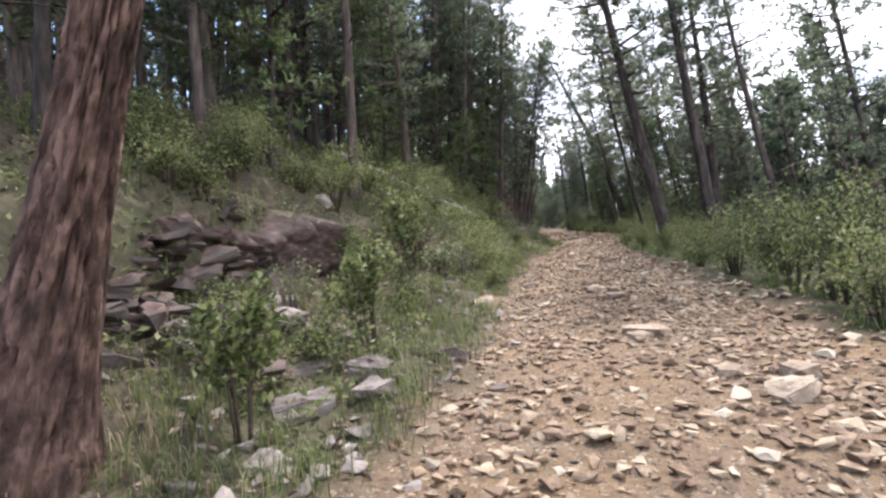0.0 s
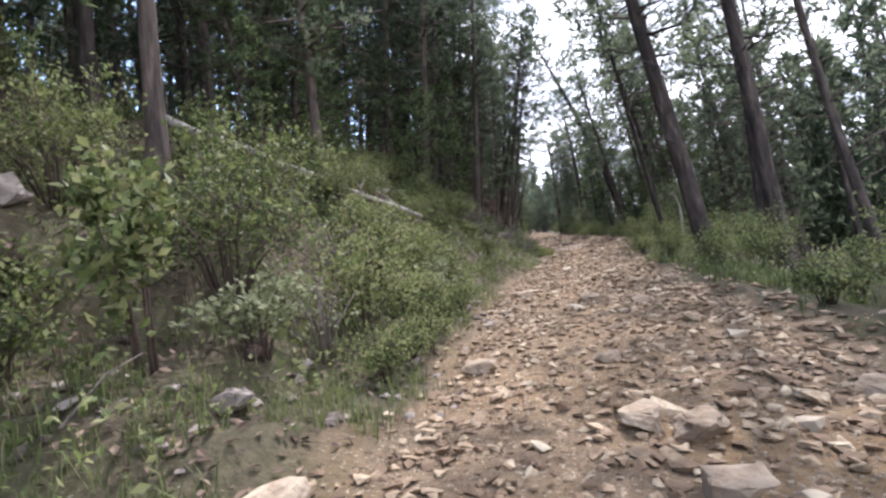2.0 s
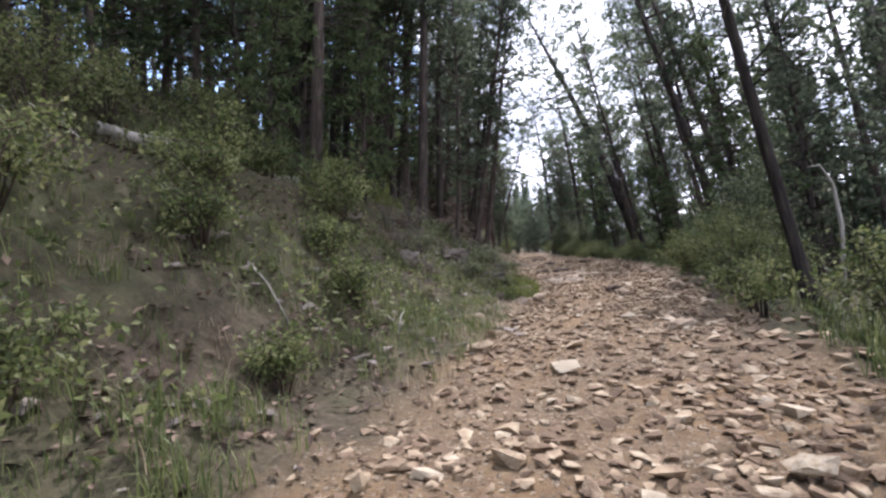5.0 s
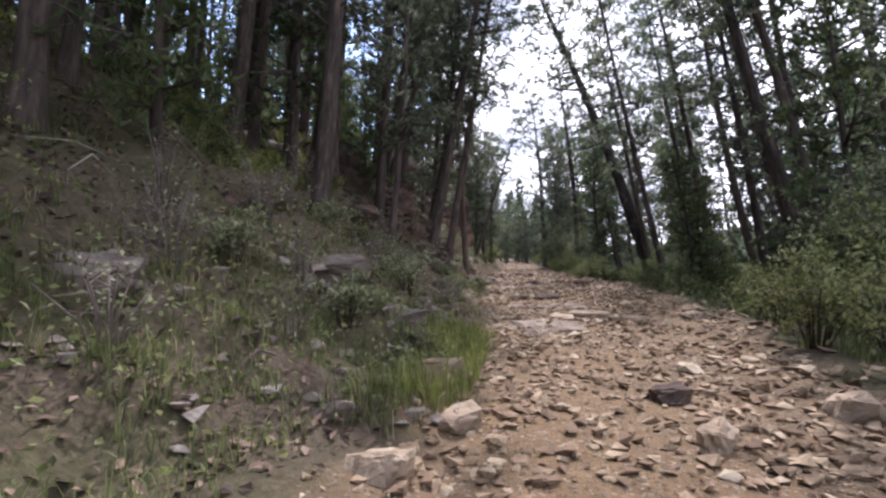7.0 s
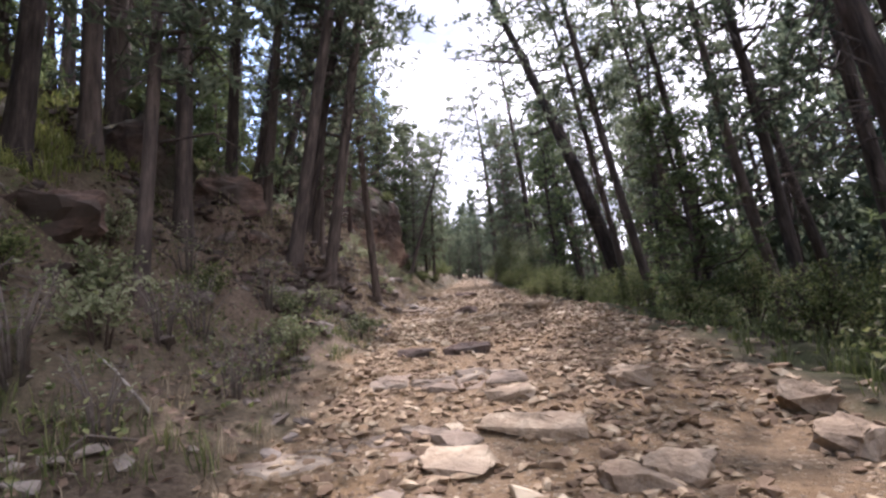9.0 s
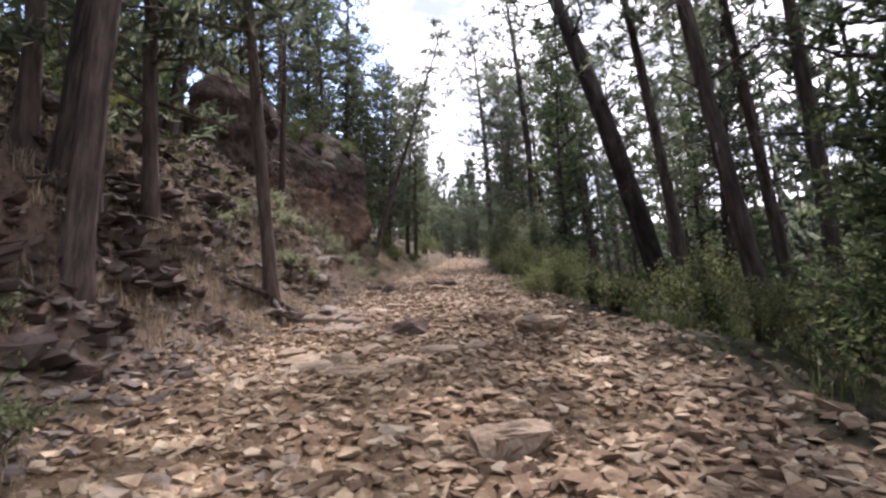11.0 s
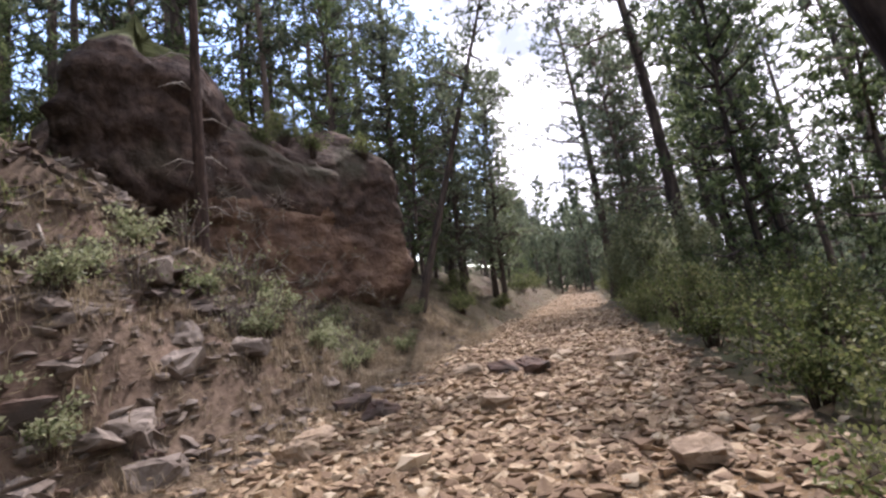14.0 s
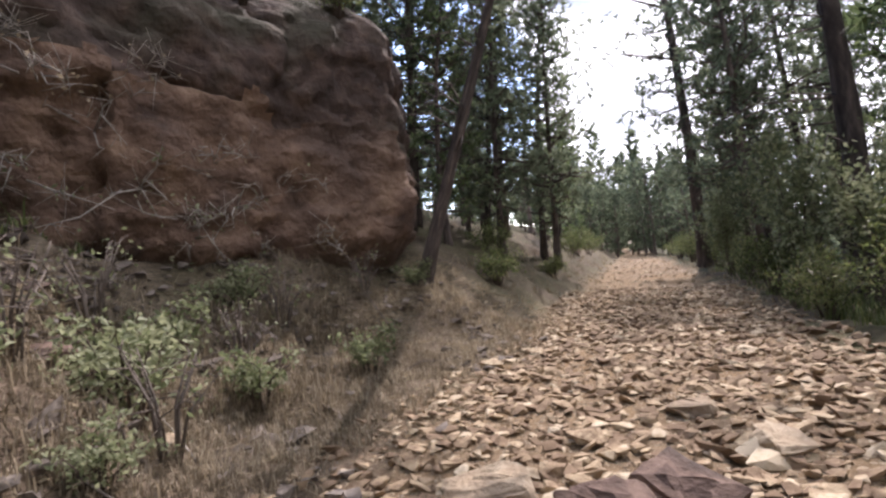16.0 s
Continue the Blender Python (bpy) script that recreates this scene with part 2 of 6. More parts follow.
def ground_material():
    n, l = GROUND.node_tree.nodes, GROUND.node_tree.links
    p = n["Principled BSDF"]
    p.inputs["Roughness"].default_value = 0.95
    p.inputs["Specular IOR Level"].default_value = 0.15
    co = n.new("ShaderNodeTexCoord")

    def noisy(scale, lo, hi, detail=8):
        a = n.new("ShaderNodeTexNoise")
        a.inputs["Scale"].default_value, a.inputs["Detail"].default_value, a.inputs["Roughness"].default_value = scale, detail, 0.62
        l.new(co.outputs["Object"], a.inputs["Vector"])
        r = n.new("ShaderNodeValToRGB")
        r.color_ramp.elements[0].position, r.color_ramp.elements[1].position = 0.34, 0.66
        r.color_ramp.elements[0].color, r.color_ramp.elements[1].color = (*lo, 1), (*hi, 1)
        l.new(a.outputs["Fac"], r.inputs[0])
        return r.outputs[0]

    def mixed(fac, a, b):
        m = n.new("ShaderNodeMix")
        m.data_type = "RGBA"
        l.new(fac, m.inputs[0])
        l.new(a, m.inputs[6])
        l.new(b, m.inputs[7])
        return m.outputs[2]

    at = n.new("ShaderNodeAttribute")
    at.attribute_name = "cover"
    sep = n.new("ShaderNodeSeparateColor")
    l.new(at.outputs["Color"], sep.inputs[0])
    soil = noisy(14, (0.135, 0.095, 0.062), (0.275, 0.203, 0.13))
    red = noisy(9, (0.185, 0.115, 0.06), (0.315, 0.214, 0.114))
    patch = noisy(0.55, (0, 0, 0), (1, 1, 1), 4)
    trail = mixed(patch, soil, red)
    grit = n.new("ShaderNodeTexVoronoi")
    grit.inputs["Scale"].default_value = 30
    bent = n.new("ShaderNodeTexNoise")
    bent.inputs["Scale"].default_value = 40
    l.new(co.outputs["Object"], bent.inputs["Vector"])
    shift = n.new("ShaderNodeVectorMath")
    shift.operation = "MULTIPLY_ADD"
    shift.inputs[1].default_value = (0.035, 0.035, 0.035)
    l.new(bent.outputs["Color"], shift.inputs[0])
    l.new(co.outputs["Object"], shift.inputs[2])
    l.new(shift.outputs[0], grit.inputs["Vector"])
    tone = n.new("ShaderNodeSeparateColor")
    l.new(grit.outputs["Color"], tone.inputs[0])
    pebble = n.new("ShaderNodeValToRGB")
    e = pebble.color_ramp.elements
    e[0].color, e[1].color = (0.14, 0.1, 0.066, 1), (0.45, 0.365, 0.26, 1)
    l.new(tone.outputs[0], pebble.inputs[0])
    lies = n.new("ShaderNodeMath")
    lies.operation = "LESS_THAN"
    l.new(grit.outputs["Distance"], lies.inputs[0])
    reach = n.new("ShaderNodeMath")
    reach.operation = "MULTIPLY"
    reach.inputs[1].default_value = 0.62
    l.new(tone.outputs[1], reach.inputs[0])
    l.new(reach.outputs[0], lies.inputs[1])
    trail = mixed(lies.outputs[0], trail, pebble.outputs[0])
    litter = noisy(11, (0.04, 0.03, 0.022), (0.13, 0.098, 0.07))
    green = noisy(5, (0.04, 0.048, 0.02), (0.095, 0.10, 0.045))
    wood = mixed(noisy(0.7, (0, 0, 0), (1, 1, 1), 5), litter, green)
    straw = noisy(22, (0.08, 0.058, 0.044), (0.30, 0.23, 0.165))
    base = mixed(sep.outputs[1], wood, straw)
    broken = noisy(7, (0.075, 0.05, 0.037), (0.23, 0.165, 0.125))
    base = mixed(sep.outputs[2], base, broken)
    l.new(mixed(sep.outputs[0], base, trail), p.inputs["Base Color"])
    f = n.new("ShaderNodeTexNoise")
    f.inputs["Scale"].default_value, f.inputs["Detail"].default_value, f.inputs["Roughness"].default_value = 26, 8, 0.7
    l.new(co.outputs["Object"], f.inputs["Vector"])
    b = n.new("ShaderNodeBump")
    b.inputs["Strength"].default_value, b.inputs["Distance"].default_value = 0.8, 0.05
    l.new(f.outputs["Fac"], b.inputs["Height"])
    dome = n.new("ShaderNodeMath")
    dome.operation = "SUBTRACT"
    l.new(reach.outputs[0], dome.inputs[0])
    l.new(grit.outputs["Distance"], dome.inputs[1])
    dome.use_clamp = True
    stony = n.new("ShaderNodeMath")
    stony.operation = "MULTIPLY"
    l.new(dome.outputs[0], stony.inputs[0])
    l.new(sep.outputs[0], stony.inputs[1])
    b2 = n.new("ShaderNodeBump")
    b2.inputs["Strength"].default_value, b2.inputs["Distance"].default_value = 0.9, 0.05
    l.new(stony.outputs[0], b2.inputs["Height"])
    l.new(b.outputs[0], b2.inputs["Normal"])
    l.new(b2.outputs[0], p.inputs["Normal"])


ground_material()
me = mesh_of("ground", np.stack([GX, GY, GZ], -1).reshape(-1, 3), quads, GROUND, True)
GD, GU = left_edge(GY) - GX, GX - right_edge(GY)
edge = fbm(GX * 1.7, GY * 1.7) * 0.5
on_trail = np.clip(0.6 - (np.maximum(GD, GU) + edge) / 0.5, 0, 1)
dry = np.interp(GY, [26, 33, 40, 56, 60, 70], [0.15, 0.3, 0.9, 0.8, 0.25, 0.2]) * np.clip(1.3 - GD / 4.5 + edge, 0, 1) * (GD > -1)
rocky = np.clip(np.interp(GY, [30, 33, 38, 42, 52, 54], [0, 0.25, 0.4, 1, 1, 0.2]) * np.clip(GD / 0.8, 0, 1) * np.clip((7 - GD) / 3, 0, 1) * (0.75 + edge), 0, 1)
cover = me.attributes.new("cover", "FLOAT_COLOR", "POINT")
cover.data.foreach_set("color", np.stack([on_trail, dry, rocky, on_trail * 0 + 1], -1).astype(np.float32).ravel())
ground = tagged(new("ground", me), "rocky dirt trail on a wooded hillside", "ground", kind="structure")


# ---- helpers for things ----
def thing(name, label, category, m=None, group="", kind=""):
    ob = new(name)
    if m is not None:
        ob.matrix_basis = m
    return tagged(ob, label, category, group, kind)


def part(name, me, parent, label=""):
    ob = new(name, me)
    ob.parent = parent
    return tagged(ob, label) if label else ob


def tube(path, radii, sides=6):
    """Vertices and faces of a tapered tube along a path."""
    path = [Vector(p) for p in path]
    vs, fs = [], []
    for k, p in enumerate(path):
        way = (path[min(k + 1, len(path) - 1)] - path[max(k - 1, 0)]).normalized()
        a = way.cross(Vector((0.31, 0.17, 0.93)) if abs(way.z) < 0.9 else Vector((1, 0.2, 0))).normalized()
        b = way.cross(a)
        for s in range(sides):
            t = 2 * math.pi * s / sides
            vs.append(p + (a * math.cos(t) + b * math.sin(t)) * radii[k])
    for k in range(len(path) - 1):
        for s in range(sides):
            q = (s + 1) % sides
            fs.append((k * sides + s, k * sides + q, (k + 1) * sides + q, (k + 1) * sides + s))
    fs.append(tuple(range(sides))[::-1])
    fs.append(tuple(range((len(path) - 1) * sides, len(path) * sides)))
    return vs, fs


def joined(pieces):
    vs, fs = [], []
    for v, f in pieces:
        n = len(vs)
        vs += [tuple(p) for p in v]
        fs += [tuple(i + n for i in q) for q in f]
    return vs, fs


def blades(rs, centre, way, count, length, width, spread=1.0):
    """Narrow pointed blades round each centre: one triangle each."""
    n = len(centre)
    d = np.repeat(way, count, 0) + rs.normal(0, spread, (n * count, 3))
    d /= np.linalg.norm(d, axis=1)[:, None]
    c = np.repeat(centre, count, 0)
    s = np.cross(d, rs.normal(0, 1, d.shape))
    s /= np.linalg.norm(s, axis=1)[:, None] + 1e-9
    ln = length * rs.uniform(0.65, 1.2, (len(d), 1))
    v = np.stack([c + s * width / 2, c - s * width / 2, c + d * ln], 1).reshape(-1, 3)
    return v, np.arange(len(v)).reshape(-1, 3)


def leaves(rs, centre, size, up=0.4):
    """Small pointed four-cornered leaves, bent along the middle."""
    n = len(centre)
    nrm = rs.normal(0, 1, (n, 3)) + (0, 0, up)
    nrm /= np.linalg.norm(nrm, axis=1)[:, None]
    a = np.cross(nrm, rs.normal(0, 1, (n, 3)))
    a /= np.linalg.norm(a, axis=1)[:, None]
    b = np.cross(nrm, a)
    s = size * rs.uniform(0.6, 1.3, (n, 1))
    v = np.stack([centre - a * s * 0.5, centre + b * s * 0.3 + nrm * s * 0.1, centre + a * s * 0.6, centre - b * s * 0.3 + nrm * s * 0.1], 1)
    i = np.arange(n)[:, None] * 4
    return v.reshape(-1, 3), np.concatenate([i + (0, 1, 2), i + (0, 2, 3)], 0)


# ---- pines ----
def pine_meshes(seed, tall, thick, bare, reach, tufts, blade, wide, mat, dead=9, far=False):
    """Trunk with limbs, and crown, of a pine: bare is the share of the height below the crown; far: fewer, larger tufts."""
    rs = np.random.RandomState(seed)
    bend = rs.uniform(-0.22, 0.22, 4)

    def axis(z):
        s = z / tall
        return np.array([bend[0] * math.sin(s * 4.1) + bend[1] * s * s, bend[2] * math.sin(s * 3.4) + bend[3] * s * s, z])

    hs = np.concatenate([[-0.5, 0.0, 0.25, 0.6], np.linspace(1.2, tall, 6 if far else 12)])
    rad = [thick / 2 * (1.45 if h <= 0 else 1.22 if h < 0.3 else 1.06 if h < 0.8 else max(0.03, (1 - h / tall) ** 0.75)) for h in hs]
    v, f = tube([axis(h) for h in hs], rad, 6 if far else 9)
    vs = np.array([tuple(p) for p in v])
    vs[:, :2] += rs.normal(0, thick * 0.02, (len(vs), 2))
    pieces = [(vs.tolist(), f)]
    cs, ws = [], []
    each = 9 if far else 17
    limbs = max(14, int(tufts / each))
    for k in range(limbs):
        f = (k + rs.rand()) / limbs
        z = tall * (bare + (0.985 - bare) * f)
        long = reach * (0.22 + 0.78 * (1 - f) ** 0.7) * rs.uniform(0.35, 1.15) * min(1, 0.5 + 2.5 * f)
        az = k * 2.4 + rs.uniform(-0.6, 0.6)
        rise = rs.uniform(-0.25, 0.35) + 0.55 * f
        a = axis(z)
        out = np.array([math.cos(az), math.sin(az), 0])
        side = np.cross(out, (0, 0, 1.0))
        crook = rs.normal(0, 0.10) * long
        pts = [a, a + out * long * 0.5 + side * crook + (0, 0, long * 0.5 * rise - 0.05 * long), a + out * long + (0, 0, long * rise + 0.12 * long)]
        pieces.append(tube(pts[::2] if far else pts, [0.02 + 0.022 * long, 0.008] if far else [0.02 + 0.022 * long, 0.013 + 0.009 * long, 0.006], 3))
        heads = 3 if far else 5
        at = rs.uniform(0.35, 1.05, heads) ** 0.75
        hub = a + out * long * at[:, None] + np.outer(long * rise * at + 0.1 * long * at * at, (0, 0, 1)) + side * (rs.normal(0, 0.3, heads) * long * at)[:, None]
        pick = rs.randint(0, heads, max(3, int(each * rs.uniform(0.6, 1.4))))
        lump_of = 0.14 + 0.07 * long
        cs.append(hub[pick] + rs.normal(0, 1, (len(pick), 3)) * (lump_of, lump_of, lump_of * 0.6))
        ws.append(np.tile(out * 0.5 + (0, 0, 0.45), (len(pick), 1)))
        if not far:
            for q in hub[:3]:
                pieces.append(tube([a + out * long * 0.3 + (0, 0, long * 0.3 * rise), q], [0.011, 0.004], 3))
    for k in range(dead if not far else dead // 2):
        z = tall * rs.uniform(0.18, bare + 0.12)
        az = rs.uniform(0, 6.28)
        long = rs.uniform(0.6, 2.2)
        a = axis(z)
        out = np.array([math.cos(az), math.sin(az), 0])
        pts = [a, a + out * long * 0.5 + (0, 0, 0.12 * long), a + out * long + (0, 0, -rs.uniform(0, 0.35) * long)]
        pieces.append(tube(pts, [0.028, 0.017, 0.005], 3))
        for share in () if far else (rs.uniform(0.3, 0.9), 0.6, 0.8):
            twig = a + out * long * share
            pieces.append(tube([twig, twig + rs.normal(0, 0.33, 3)], [0.010, 0.003], 3))
    v, f = joined(pieces)
    trunk = mesh_of("trunk", v, f, BARK, True)
    cv, cf = blades(rs, np.concatenate(cs), np.concatenate(ws), 5 if far else 6, blade, wide, 1.1)
    return trunk, mesh_of("crown", cv, cf, mat)


KINDS, FAR_KINDS = {}, {}
for k, row in enumerate((
    (14.5, 0.42, 0.34, 2.5, 760, 0.25, 0.066, NEEDLE, 14),
    (16.0, 0.46, 0.44, 2.7, 640, 0.25, 0.066, NEEDLE, 18),
    (13.0, 0.34, 0.38, 2.0, 600, 0.24, 0.062, NEEDLE, 14),
    (17.5, 0.50, 0.43, 3.0, 700, 0.26, 0.068, NEEDLE, 18),
    (11.5, 0.26, 0.24, 1.8, 760, 0.23, 0.062, NEEDLE, 10),
    (15.0, 0.36, 0.50, 2.2, 480, 0.25, 0.064, NEEDLE, 20),
    (7.5, 0.17, 0.06, 1.8, 700, 0.21, 0.066, YOUNG_NEEDLE, 0),
    (9.5, 0.20, 0.10, 2.0, 800, 0.22, 0.068, YOUNG_NEEDLE, 3),
    (5.0, 0.12, 0.04, 1.3, 560, 0.19, 0.058, YOUNG_NEEDLE, 0),
    (10.5, 0.24, 0.14, 2.3, 1050, 0.24, 0.07, NEEDLE, 6),
)):
    KINDS[k] = pine_meshes(40 + k, *row), row
    FAR_KINDS[k] = pine_meshes(140 + k, *row[:4], row[4] // 3, row[5] * 1.5, row[6] * 1.75, row[7], row[8], True), row


FAR_TRUNKS, FAR_CROWNS = [], []


def pine(kind, x, y, lean=(0, 0), thick=None, tall=None, turn=0.0, label="", group="pines on the hillside", z=None):
    """A pine rooted in the ground; lean: metres sideways in x and y for each metre of height."""
    near = (-10.5 < x < 12.5 and 2 < y < 72) or (-7 < x < 8 and 71 < y < 80)
    (trunk, crown), row = (KINDS if near else FAR_KINDS)[kind]
    sz = (tall or row[0]) / row[0]
    sx = (thick / row[1]) if thick else sz
    up = Vector((lean[0], lean[1], 1)).normalized()
    tilt = Vector((0, 0, 1)).rotation_difference(up).to_matrix().to_4x4()
    m = Matrix.Translation((x, y, ground_z(x, y) - 0.02 if z is None else z)) @ tilt @ Matrix.Rotation(turn, 4, "Z") @ Matrix.Diagonal((sx, sx, sz, 1))
    grown = max(0.75, sz) / sx
    if not near:
        for some, me, k in ((FAR_TRUNKS, trunk, 1), (FAR_CROWNS, crown, grown)):
            co = np.empty(len(me.vertices) * 3)
            me.vertices.foreach_get("co", co)
            full = np.array(m @ Matrix.Diagonal((k, k, 1, 1)))
            some.append((co.reshape(-1, 3) @ full[:3, :3].T + full[:3, 3], [tuple(p.vertices) for p in me.polygons]))
        return None
    ob = thing("pine_tree", label or ("tall pine with bare lower trunk and open crown" if kind < 6 or kind == 9 else "young bushy pine with green needles down low"), "tree", m, group)
    part("trunk", trunk, ob)
    c = part("crown", crown, ob)
    c.scale = (grown, grown, 1)
    return ob


